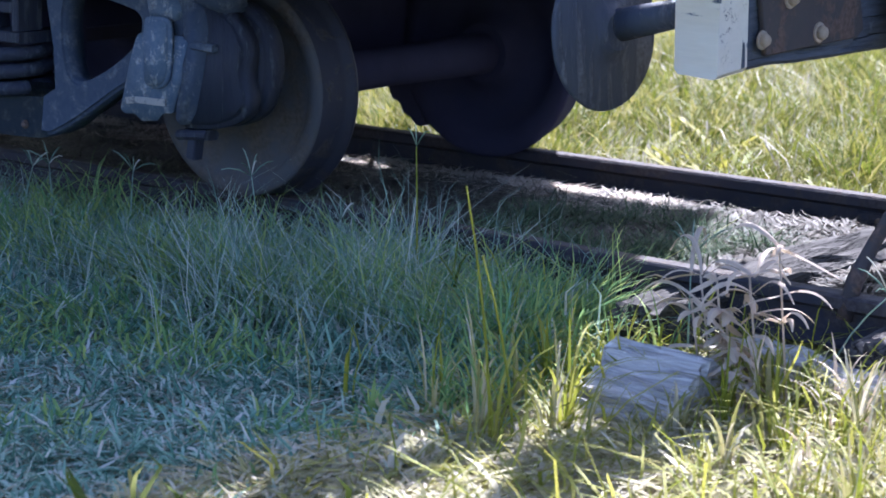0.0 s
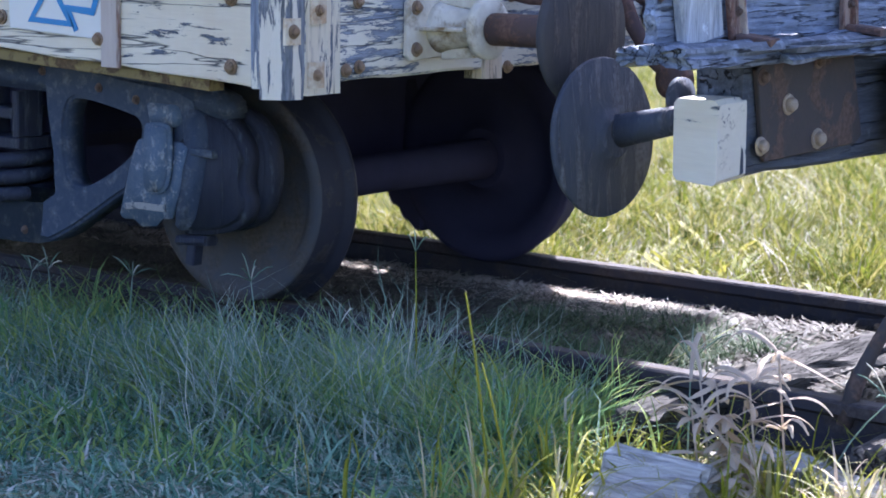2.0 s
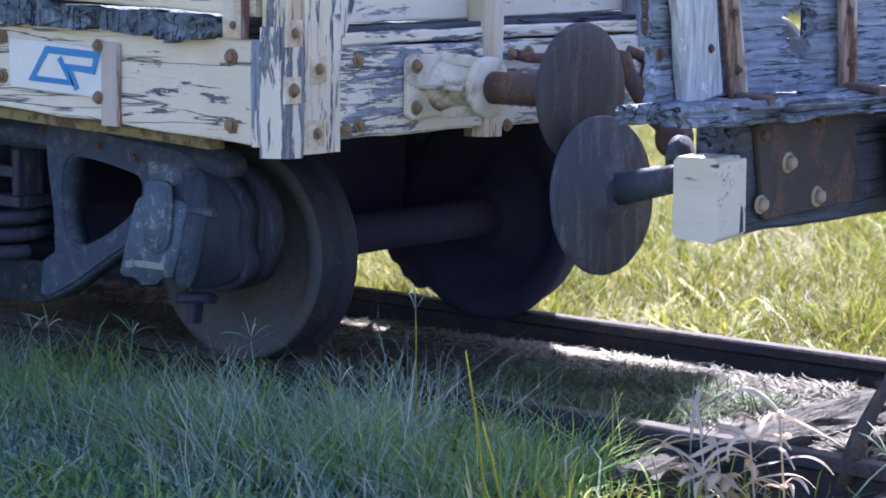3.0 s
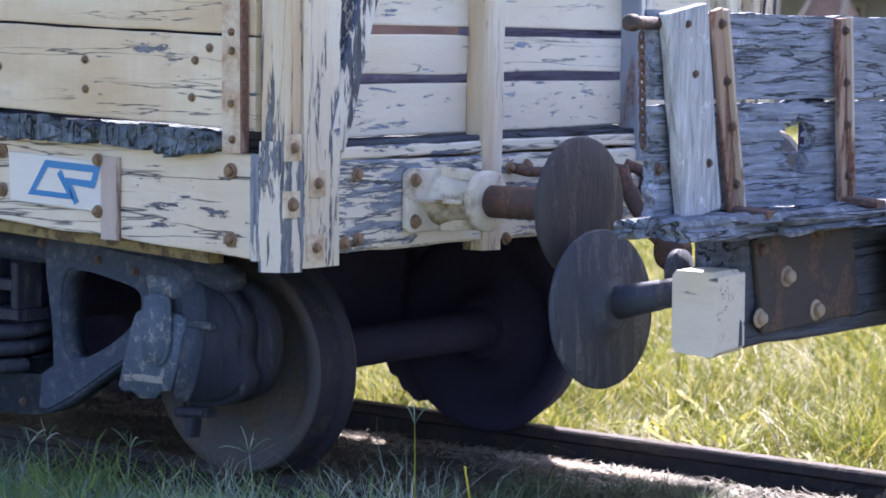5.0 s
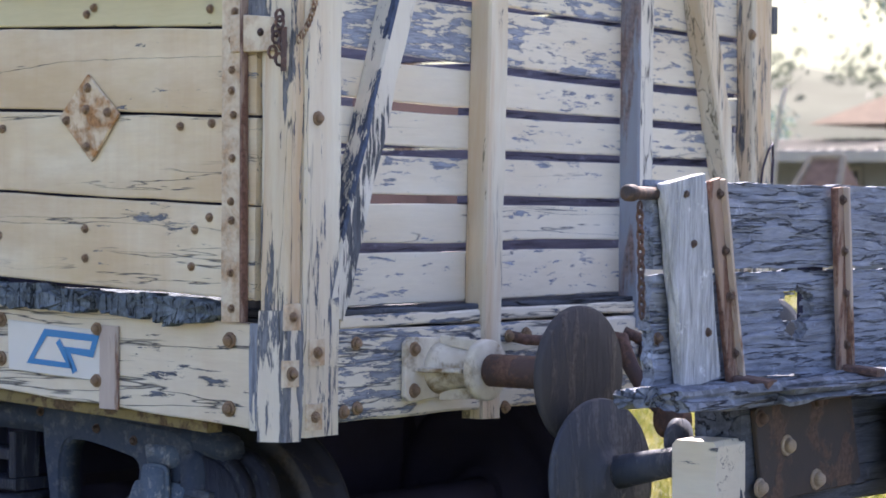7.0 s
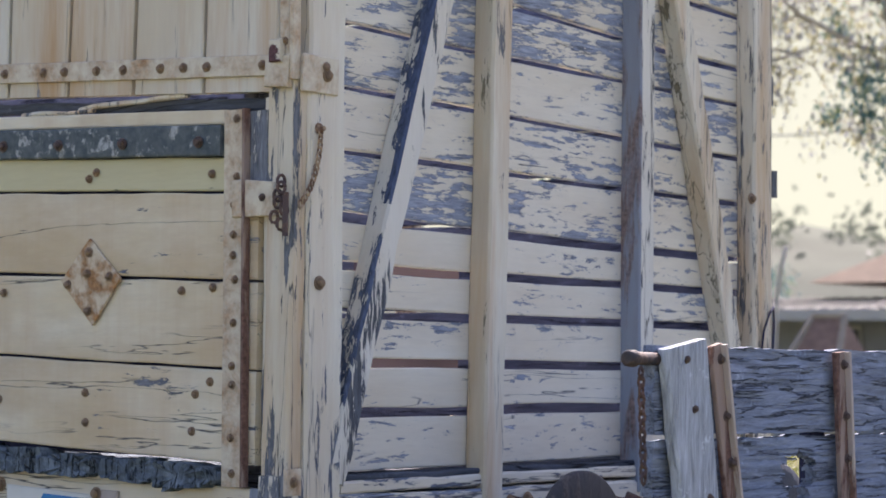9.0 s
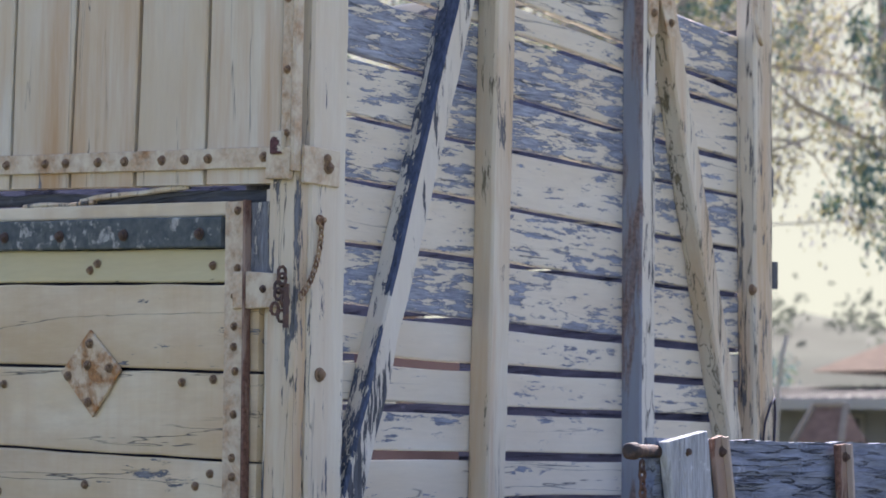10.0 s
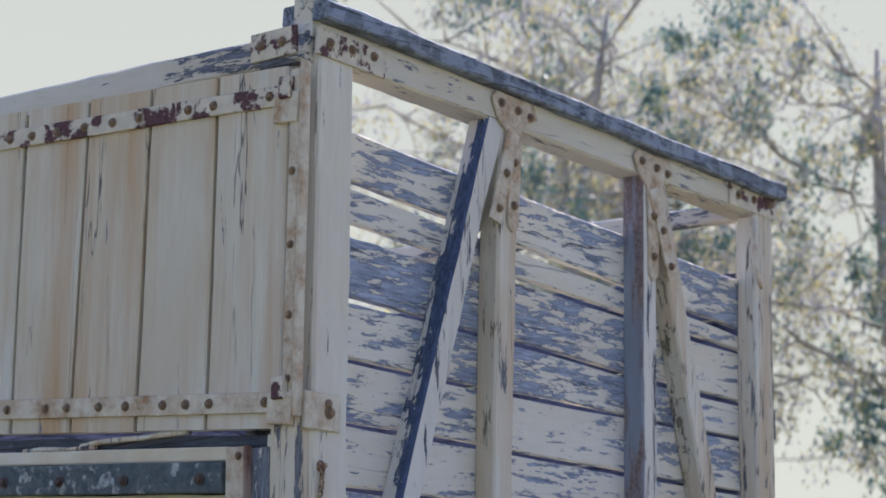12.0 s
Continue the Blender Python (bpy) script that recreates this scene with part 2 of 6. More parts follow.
M_STRAP = metal("strap_paint", (0.69, 0.63, 0.50), (0.37, 0.215, 0.11), 0.40, scale=12, soft=0.14)
M_STRAP_TOP = metal("strap_paint_rusty", (0.68, 0.61, 0.48), (0.11, 0.052, 0.055), 0.47, scale=10, soft=0.02)
M_PLATE = metal("plate_rust", (0.050, 0.046, 0.050), (0.095, 0.065, 0.055), 0.42, 0.7)
M_STEEL = metal("worn_steel", (0.045, 0.055, 0.080), (0.092, 0.10, 0.125), 0.40, 0.6, 0.1, True, 24)
M_FRAME = metal("frame_steel", (0.036, 0.052, 0.088), (0.10, 0.115, 0.14), 0.34, 0.7, 0.0, False, 22, 0.07)
M_GREASE = metal("grease_steel", (0.020, 0.024, 0.042), (0.060, 0.068, 0.085), 0.32, 0.62, 0.0, True, 30)
M_KEEPER = metal("keeper_steel", (0.075, 0.115, 0.18), (0.26, 0.28, 0.31), 0.36, 0.65, 0.0, False, 34, 0.05)
M_KEEPER_PALE = metal("keeper_worn", (0.30, 0.29, 0.28), (0.12, 0.13, 0.15), 0.45, 0.7, 0.0, False, 40)
M_WHEEL = metal("wheel_steel", (0.062, 0.066, 0.078), (0.080, 0.066, 0.056), 0.40, 0.70, 0.0, False, 7, 0.10)
M_RAIL = metal("rail_rust", (0.034, 0.033, 0.044), (0.052, 0.043, 0.044), 0.45, 0.75)
M_RAILTOP = metal("rail_top", (0.075, 0.068, 0.068), (0.07, 0.055, 0.046), 0.45, 0.85, 0.0)
# The navy of deep shade is mixed into this dark tone.
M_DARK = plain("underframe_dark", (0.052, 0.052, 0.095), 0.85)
M_TREAD = metal("tread_steel", (0.026, 0.028, 0.042), (0.045, 0.040, 0.042), 0.35, 0.55, 0.0, False, 12)
# Stands in for deep shade on the axles and far wheels.
M_SHADE_DARK = plain("shade_dark", (0.040, 0.040, 0.074), 0.9)
M_YELLOW = metal("ochre_steel", (0.26, 0.21, 0.10), (0.12, 0.08, 0.05), 0.45)
M_CREAM_STEEL = metal("cream_steel", (0.70, 0.66, 0.57), (0.21, 0.14, 0.06), 0.30, 0.75, 0.0, False, 10, 0.08)
M_DIAMOND = metal("diamond_rust", (0.67, 0.58, 0.43), (0.36, 0.19, 0.085), 0.50, 0.8, 0.0, False, 15, 0.09)
M_SIGN = plain("sign_white", (0.68, 0.68, 0.65), 0.45, 0.10)
M_BLUE = plain("sign_blue", (0.015, 0.20, 0.48), 0.4, 0.1)
M_RED = plain("red_oxide", (0.125, 0.098, 0.125), 0.8)


# ---- mesh helpers ----
def empty(name, at, label, category, group="", kind=""):
    ob = new(name)
    ob.matrix_basis = Matrix.Translation(at)
    return tagged(ob, label, category, group, kind)


def part(name, data, mat, parent=None, label="", at=None):
    """Links a bmesh or a mesh as one object, whose own place is at, under a thing or a part."""
    if isinstance(data, bmesh.types.BMesh):
        me = bpy.data.meshes.new(name)
        data.to_mesh(me)
        data.free()
    else:
        me = data
    if mat and not me.materials:
        me.materials.append(mat)
    ob = new(name, me)
    if at is not None:
        ob.matrix_basis = at
    if parent:
        ob.parent = parent
        inv = parent.matrix_basis.copy()
        ob.matrix_parent_inverse = inv.inverted()
    if label:
        ob["label"] = label
    return ob


def beam(bm, a, b, w, h, up=(0, 0, 1), seg=1, jit=0.0, ch=0.004, seed=0.0):
    """A chamfered bar from a to b, w wide, h high along up, with worn edges."""
    a, b, up = Vector(a), Vector(b), Vector(up)
    d = (b - a).normalized()
    side = d.cross(up).normalized()
    up = side.cross(d)
    x, y = w / 2, h / 2
    c = min(ch, x * 0.6, y * 0.6)
    prof = [(x - c, -y), (x, -y + c), (x, y - c), (x - c, y), (-x + c, y), (-x, y - c), (-x, -y + c), (-x + c, -y)]
    rings = []
    for i in range(seg + 1):
        p = a.lerp(b, i / seg)
        ring = []
        for u, v in prof:
            q = p + side * u + up * v
            if jit:
                k = noise.noise_vector(q * 9 + Vector((seed, seed * 2, 0))) * jit
                q = q + side * k.x + up * k.y + d * (k.z if i in (0, seg) else 0)
            ring.append(bm.verts.new(q))
        rings.append(ring)
    for r, s in zip(rings, rings[1:]):
        for i in range(8):
            bm.faces.new((r[i], r[(i + 1) % 8], s[(i + 1) % 8], s[i]))
    bm.faces.new(rings[0][::-1])
    bm.faces.new(rings[-1])
    bmesh.ops.recalc_face_normals(bm, faces=bm.faces)
    return bm


def bar(name, a, b, w, h, mat, parent=None, up=(0, 0, 1), seg=1, jit=0.0, ch=0.004, label=""):
    return part(name, beam(bmesh.new(), a, b, w, h, up, seg, jit, ch, seed=a[0] * 3 + a[2] * 7), mat, parent, label)


def tube(bm, a, b, r0, r1=None, n=16, caps=True, seg=1):
    a, b = Vector(a), Vector(b)
    r1 = r0 if r1 is None else r1
    q = (b - a).to_track_quat("Z", "Y").to_matrix()
    rings = [[bm.verts.new(a.lerp(b, k / seg) + q @ Vector(((r0 + (r1 - r0) * k / seg) * math.cos(t), (r0 + (r1 - r0) * k / seg) * math.sin(t), 0)))
              for t in [2 * math.pi * i / n for i in range(n)]] for k in range(seg + 1)]
    for r, s in zip(rings, rings[1:]):
        for i in range(n):
            f = bm.faces.new((r[i], r[(i + 1) % n], s[(i + 1) % n], s[i]))
            f.smooth = True
    if caps:
        bm.faces.new(rings[0][::-1])
        bm.faces.new(rings[-1])
    return bm


def lathe(bm, base, axis, prof, n=48, jit=0.0):
    """A turned body: prof is rows of (along the axis, radius)."""
    base = Vector(base)
    q = Vector(axis).to_track_quat("Z", "Y").to_matrix()
    rings = []
    for z, r in prof:
        ring = []
        for i in range(n):
            t = 2 * math.pi * i / n
            p = base + q @ Vector((r * math.cos(t), r * math.sin(t), z))
            if jit:
                p += noise.noise_vector(p * 8) * jit
            ring.append(bm.verts.new(p))
        rings.append(ring)
    for r, s in zip(rings, rings[1:]):
        for i in range(n):
            f = bm.faces.new((r[i], r[(i + 1) % n], s[(i + 1) % n], s[i]))
            f.smooth = True
    bm.faces.new(rings[0][::-1])
    bm.faces.new(rings[-1])
    bmesh.ops.recalc_face_normals(bm, faces=bm.faces)
    return bm


def bent(bm, pts, r, n=8):
    """A round rod through points."""
    pts = [Vector(p) for p in pts]
    rings = []
    for i, p in enumerate(pts):
        d = (pts[min(i + 1, len(pts) - 1)] - pts[max(i - 1, 0)]).normalized()
        q = d.to_track_quat("Z", "Y").to_matrix()
        rr = r[i] if isinstance(r, (list, tuple)) else r
        rings.append([bm.verts.new(p + q @ Vector((rr * math.cos(2 * math.pi * k / n), rr * math.sin(2 * math.pi * k / n), 0))) for k in range(n)])
    for s, t in zip(rings, rings[1:]):
        # keep the rings in step
        o = min(range(n), key=lambda k: (t[k].co - s[0].co).length)
        for i in range(n):
            f = bm.faces.new((s[i], s[(i + 1) % n], t[(i + 1 + o) % n], t[(i + o) % n]))
            f.smooth = True
    bm.faces.new(rings[0][::-1])
    bm.faces.new(rings[-1])
    return bm


def slab(bm, outline, a, thick, axis="y", bev=0.003, rounds=1):
    """A plate of that outline in a plane (axis: its normal), from a to a + thick."""
    def at(p, d):
        return (p[0], d, p[1]) if axis == "y" else (d, p[0], p[1]) if axis == "x" else (p[0], p[1], d)
    lo, hi = [bm.verts.new(at(p, a)) for p in outline], [bm.verts.new(at(p, a + thick)) for p in outline]
    n = len(outline)
    bm.faces.new(lo)
    bm.faces.new(hi[::-1])
    for i in range(n):
        bm.faces.new((lo[i], hi[i], hi[(i + 1) % n], lo[(i + 1) % n]))
    bmesh.ops.recalc_face_normals(bm, faces=bm.faces)
    bmesh.ops.bevel(bm, geom=[e for e in bm.edges if e.calc_face_angle(0) > 0.6], offset=bev, segments=rounds, affect="EDGES")
    if rounds > 1:
        for f in bm.faces:
            f.smooth = True
    return bm


def make_bolt():
    bm = bmesh.new()
    lathe(bm, (0, 0, 0), (0, 0, 1), [(0, 1.0), (0.16, 1.0), (0.2, 0.9)], 10)
    lathe(bm, (0, 0, 0.2), (0, 0, 1), [(0, 0.66), (0.35, 0.66), (0.52, 0.5), (0.6, 0.22)], 8)
    me = bpy.data.meshes.new("bolt")
    bm.to_mesh(me)
    bm.free()
    me.materials.append(M_BOLT)
    return me


BOLT = make_bolt()


BOLT_DARK = BOLT.copy()
BOLT_DARK.materials[0] = metal("bolt_dark", (0.20, 0.15, 0.13), (0.11, 0.07, 0.06), 0.5, scale=40)

BOLT_PALE = BOLT.copy()
BOLT_PALE.materials[0] = metal("bolt_pale", (0.54, 0.46, 0.37), (0.26, 0.17, 0.12), 0.42, scale=40)


def bolt(parent, x, y, z, r, face, mesh=None):
    turn = {"x": Euler((0, radians(90), 0)), "-y": Euler((radians(90), 0, 0)), "z": Euler((0, 0, 0))}[face]
    part("bolt", mesh or BOLT, None, parent, at=Matrix.LocRotScale((x, y, z), turn, (r * 0.80, r * 0.80, r * 0.95)))


# ---- ground ----
def ground_z(x, y):
    """The lie of the land: track bed raised a little, gentle bumps in the grass."""
    bed = max(0.0, 1 - abs(y - 1.16) / 0.9)
    s = min(1.0, bed * 2.5)
    z = -0.19 + 0.085 * s * s * (3 - 2 * s)
    z += 0.012 * math.exp(-((y - 1.68) / 0.16) ** 2)
    near = math.exp(-((x - 0.3) ** 2 + (y - 0.5) ** 2) / 60.0)
    z += near * (0.03 * noise.noise((x * 0.9, y * 0.9, 0.3)) + 0.012 * noise.noise((x * 4.1, y * 4.1, 1.7))) * (1 - 0.5 * s)
    return z


def make_ground():
    def axis(lo, hi, c, fine):
        v, s = [c], fine
        while v[-1] < hi:
            s *= 1.0 if abs(v[-1] - c) < 3.2 else 1.25
            v.append(v[-1] + s)
        w, s = [c], fine
        while w[-1] > lo:
            s *= 1.0 if abs(w[-1] - c) < 3.2 else 1.25
            w.append(w[-1] - s)
        return sorted(set(v + w))
    xs, ys = axis(-3000, 3000, 0.0, 0.06), axis(-3000, 3000, 0.3, 0.06)
    verts = [(x, y, ground_z(x, y)) for y in ys for x in xs]
    n = len(xs)
    faces = [(j * n + i, j * n + i + 1, (j + 1) * n + i + 1, (j + 1) * n + i) for j in range(len(ys) - 1) for i in range(n - 1)]
    me = bpy.data.meshes.new("ground")
    me.from_pydata(verts, [], faces)
    for f in me.polygons:
        f.use_smooth = True
    me.materials.append(earth("soil", (0.09, 0.095, 0.04), (0.17, 0.165, 0.078), (0.29, 0.27, 0.165)))
    return tagged(new("ground", me), "dry soil with straw under rough grass", "ground", kind="structure")


make_ground()


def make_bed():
    """Trodden soil and fines between the rails, shade put into the colour, banked up against the far one."""
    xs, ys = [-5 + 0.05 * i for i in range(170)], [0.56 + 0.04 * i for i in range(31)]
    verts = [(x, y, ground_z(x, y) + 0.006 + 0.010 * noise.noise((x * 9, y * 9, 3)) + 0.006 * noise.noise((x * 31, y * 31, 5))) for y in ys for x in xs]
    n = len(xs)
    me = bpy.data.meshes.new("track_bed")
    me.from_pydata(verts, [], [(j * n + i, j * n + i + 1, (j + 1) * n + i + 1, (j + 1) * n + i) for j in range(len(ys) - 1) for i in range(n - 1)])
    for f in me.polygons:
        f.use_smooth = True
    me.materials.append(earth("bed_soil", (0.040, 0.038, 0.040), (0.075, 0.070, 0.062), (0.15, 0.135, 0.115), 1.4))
    return tagged(new("track_bed", me), "soil and straw litter between the rails, darkened to look shaded", "track bed", kind="structure")


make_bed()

RAIL_Y = (0.530, 1.803)


def make_rail(y, label, slew=0.0):
    x0, x1 = -14.0, 9.0
    ob = empty("rail", (0, y + 0.035, -0.12), label, "rail", "rails of the track")
    prof = [(0.0, -0.006), (0.006, 0.0), (0.064, 0.0), (0.07, -0.006), (0.07, -0.032), (0.043, -0.045), (0.043, -0.105), (0.085, -0.118), (0.085, -0.128),
            (-0.015, -0.128), (-0.015, -0.118), (0.027, -0.105), (0.027, -0.045), (0.0, -0.032)]
    bm = bmesh.new()
    lo, hi = [bm.verts.new((x0, y + u + slew * x0, v)) for u, v in prof], [bm.verts.new((x1, y + u + slew * x1, v)) for u, v in prof]
    for i in range(len(prof)):
        bm.faces.new((lo[i], lo[(i + 1) % 14], hi[(i + 1) % 14], hi[i]))
    bmesh.ops.recalc_face_normals(bm, faces=bm.faces)
    part("rail_body", bm, M_RAIL, ob)
    bar("running_surface", (x0, y + 0.035 + slew * x0, 0.0), (x1, y + 0.035 + slew * x1, 0.0), 0.05, 0.004, M_RAILTOP, ob, label="worn brighter top of the rail")
    return ob


rail_near = make_rail(RAIL_Y[0], "rusty steel rail on weathered sleepers, nearly lost in grass", -0.030)
rail_far = make_rail(RAIL_Y[1], "rusty steel rail on weathered sleepers beside sunlit grass")
# fishplate where two lengths meet
fp = bar("fishplate", (0.66, 1.835, -0.075), (1.20, 1.835, -0.075), 0.045, 0.05, M_RAIL, rail_far)
for k in range(4):
    bolt(fp, 0.74 + 0.125 * k, 1.812, -0.075, 0.017, "-y")


def rough_timber(a, b, w, h, seed=0.0, rot=0.02, seg=46, across=9, down=5):
    """Squared timber gone grey: furrowed along the grain, split ends, worn edges."""
    a, b = Vector(a), Vector(b)
    d = (b - a).normalized()
    side = d.cross(Vector((0, 0, 1))).normalized()
    up = side.cross(d)
    loop = [(-0.5 + i / across, 0.5) for i in range(across)] + [(0.5, 0.5 - i / down) for i in range(down)] + [(0.5 - i / across, -0.5) for i in range(across)] + [(-0.5, -0.5 + i / down) for i in range(down)]
    bm, rings, L = bmesh.new(), [], (b - a).length
    for k in range(seg + 1):
        f, ring = k / seg, []
        for u, v in loop:
            r = (abs(2 * u) ** 7 + abs(2 * v) ** 7) ** (-1 / 7)
            u2, v2 = u * r, v * r
            e = noise.noise((f * L * 3, u2 * 3 + seed, v2 * 3)) * rot + noise.noise((f * L * 5, u2 * 14 + seed, v2 * 9)) * rot * 0.6 - max(0.0, noise.noise((f * L * 1.3, u2 * 11 + seed, v2 * 11 + 4)) - 0.2) * rot * 2.2
            q = a.lerp(b, f) + side * (u2 * w + u2 * 2 * e) + up * (v2 * h + v2 * 2 * e)
            if k in (0, seg):
                q += d * (noise.noise((u2 * 9 + seed, v2 * 9, f)) * rot * 1.5) * (1 if k else -1)
            ring.append(bm.verts.new(q))
        rings.append(ring)
    m = len(loop)
    for r0, r1 in zip(rings, rings[1:]):
        for i in range(m):
            bm.faces.new((r0[i], r0[(i + 1) % m], r1[(i + 1) % m], r1[i]))
    for ring in (rings[0], rings[-1]):
        c = bm.verts.new(sum((v.co for v in ring), Vector()) / m)
        for i in range(m):
            bm.faces.new((ring[i], ring[(i + 1) % m], c))
    bmesh.ops.recalc_face_normals(bm, faces=bm.faces)
    return bm


def make_sleeper():
    return rough_timber((0, 0.30, -0.205), (0, 2.10, -0.205), 0.22, 0.14, 3.0, 0.030, 70, 18, 6)


first = None
for k in range(-14, 8):
    x = 0.98 + 0.66 * k
    if first is None:
        first = part("sleeper", make_sleeper(), M_SLEEPER, at=Matrix.Translation((x, 0, 0.025)))
        tagged(first, "split grey hardwood sleeper under the rails", "sleeper", "sleepers of the track")
    else:
        copy_thing(first, Matrix.LocRotScale((x + random.uniform(-0.03, 0.03), random.uniform(-0.04, 0.04), 0.0 + random.uniform(-0.01, 0.01) + (0.075 if x > 0.8 else 0)), Euler((0, 0, random.uniform(-0.03, 0.03))), None))


# ---- the cattle wagon ----
WAGON_END = -8.6   # its far end, along the rails
wagon = empty("cattle_wagon", (-4.3, 1.17, 0.0), "old timber cattle wagon with flaking white paint on rusty track", "railway wagon")


# end wall: seams between the boards (height at y = 1.3, fall per metre, half gap)
SEAMS = [(2.805, -0.075, 0.0), (2.640, -0.090, 0.013), (2.549, -0.063, 0.010), (2.360, -0.050, 0.009), (2.217, -0.022, 0.007), (2.041, -0.026, 0.008),
         (1.877, -0.015, 0.008), (1.693, -0.020, 0.013), (1.572, -0.006, 0.013), (1.452, 0.0, 0.014), (1.318, 0.0, 0.014), (1.188, 0.008, 0.014), (1.030, 0.012, 0.004)]
for i, ((za, sa, ga), (zb, sb, gb)) in enumerate(zip(SEAMS, SEAMS[1:])):
    bm = bmesh.new()
    ys = [0.02 + 2.30 * k / 26 for k in range(27)]
    rows = []
    for k, y in enumerate(ys):
        n1, n2 = noise.noise((y * 2.3, i * 3.1, 0)) * 0.006, noise.noise((y * 2.1, i * 2.7, 5)) * 0.006
        top, low = za + sa * (y - 1.3) - ga + n1, zb + sb * (y - 1.3) + gb + n2
        if i == 2 and y < 0.75:
            top -= 0.018 * (1 + noise.noise((y * 14, 1, 1)))
        warp = 0.006 * noise.noise((y * 1.3, i * 5.0, 9))
        x0, x1 = -0.098 + warp, -0.070 + warp
        rows.append([bm.verts.new(p) for p in ((x0, y, low), (x1 - 0.003, y, low), (x1, y, low + 0.004), (x1, y, top - 0.004), (x1 - 0.003, y, top), (x0, y, top))])
    for r, s in zip(rows, rows[1:]):
        for k in range(6):
            bm.faces.new((r[k], s[k], s[(k + 1) % 6], r[(k + 1) % 6]))
    bm.faces.new(rows[0])
    bm.faces.new(rows[-1][::-1])
    bmesh.ops.recalc_face_normals(bm, faces=bm.faces)
    part("end_slat", bm, M_SLAT if i < 7 else M_SLAT_LOW, wagon)

# end wall: headstock, ledge above it
bar("headstock", (-0.075, 0.02, 0.840), (-0.075, 2.34, 0.842), 0.14, 0.248, M_HEAD, wagon, seg=30, jit=0.006, ch=0.008, label="headstock with blistered white paint over grey timber")
bar("end_ledge", (-0.06, 0.20, 0.984), (-0.06, 2.26, 1.000), 0.10, 0.034, M_LEDGE, wagon, seg=40, jit=0.005, ch=0.006)
bar("ledge_cap", (-0.062, 0.20, 1.008), (-0.062, 2.26, 1.024), 0.092, 0.016, M_HEAD_DARK, wagon, seg=60, jit=0.008, ch=0.004, label="blackened bare edge above the ledge")
# posts: y of the front face, foot, top, depth
corner = bar("corner_post", (-0.055, 0.122, 0.685), (-0.055, 0.120, 3.06), 0.142, 0.11, M_CORNER, wagon, up=(1, 0, 0), seg=24, jit=0.004, ch=0.008)
bar("end_post", (-0.035, 0.838, 0.69), (-0.035, 0.881, 3.03), 0.09, 0.075, M_POST, wagon, up=(1, 0, 0), seg=16, jit=0.004, ch=0.007)
bar("end_post", (-0.035, 1.602, 0.93), (-0.035, 1.595, 2.99), 0.078, 0.078, M_BRACE, wagon, up=(1, 0, 0), seg=16, jit=0.003, ch=0.006)
far_post = bar("corner_post", (-0.035, 2.282, 0.69), (-0.035, 2.270, 2.96), 0.112, 0.075, M_POST, wagon, up=(1, 0, 0), seg=16, jit=0.004, ch=0.007)
bar("brace", (-0.038, 0.175, 1.00), (-0.038, 0.828, 3.04), 0.080, 0.074, M_BRACE, wagon, up=(1, 0, 0), seg=22, jit=0.006, ch=0.007)
bar("brace", (-0.038, 2.195, 1.10), (-0.038, 1.648, 3.00), 0.080, 0.074, M_POST, wagon, up=(1, 0, 0), seg=22, jit=0.004, ch=0.007)


def weathered_face(ob, mat):
    """The face towards the side of the track has lost its paint."""
    ob.data.materials.append(mat)
    for f in ob.data.polygons:
        if f.normal.y < -0.6:
            f.material_index = 1


def bare_arris(ob):
    """Paint hangs on at the back of the face and is gone along its outer edge."""
    bm = bmesh.new()
    bm.from_mesh(ob.data)
    for x in (-0.042, -0.024):
        bmesh.ops.bisect_plane(bm, geom=bm.verts[:] + bm.edges[:] + bm.faces[:], plane_co=(x, 0, 2.0), plane_no=(1, 0, 0.012), dist=1e-5)
    for m in (M_BRACE_WORN, M_BRACE_SHED, M_BRACE_BARE):
        ob.data.materials.append(m)
    for f in bm.faces:
        if f.normal.y < -0.45:
            c = f.calc_center_median()
            x = c.x + 0.012 * (c.z - 2.0)
            f.material_index = max(1, (1 if x < -0.042 else 2 if x < -0.024 else 3) - (c.z < 1.72) - (c.z < 1.35))
    bm.to_mesh(ob.data)
    bm.free()


for ob in list(wagon.children):
    if ob.name == "brace":
        bare_arris(ob)
    elif ob.name == "brace.001":
        weathered_face(ob, M_POST_MOSS)
    elif ob.name == "end_post.001":
        weathered_face(ob, M_POST_STEEL)
    elif ob.name == "end_post":
        weathered_face(ob, M_POST_MOSS)
# timber packed into the corner
bar("corner_timber", (-0.05, 0.013, 0.675), (-0.05, 0.013, 1.02), 0.075, 0.105, M_FOOT, wagon, up=(1, 0, 0), seg=12, jit=0.006, ch=0.008)
bar("corner_timber", (-0.06, 0.02, 1.02), (-0.06, 0.03, 2.06), 0.055, 0.10, M_STAIN, wagon, up=(1, 0, 0), seg=14, jit=0.006, ch=0.008)
bar("corner_block", (-0.092, 0.045, 0.70), (-0.092, 0.045, 0.985), 0.118, 0.10, M_FOOT_PALE, wagon, up=(0, 1, 0), seg=6, jit=0.004, ch=0.006)
bar("corner_board", (-0.083, 0.05, 0.985), (-0.083, 0.05, 2.02), 0.10, 0.07, M_POST, wagon, up=(0, 1, 0), seg=12, jit=0.003, ch=0.006)
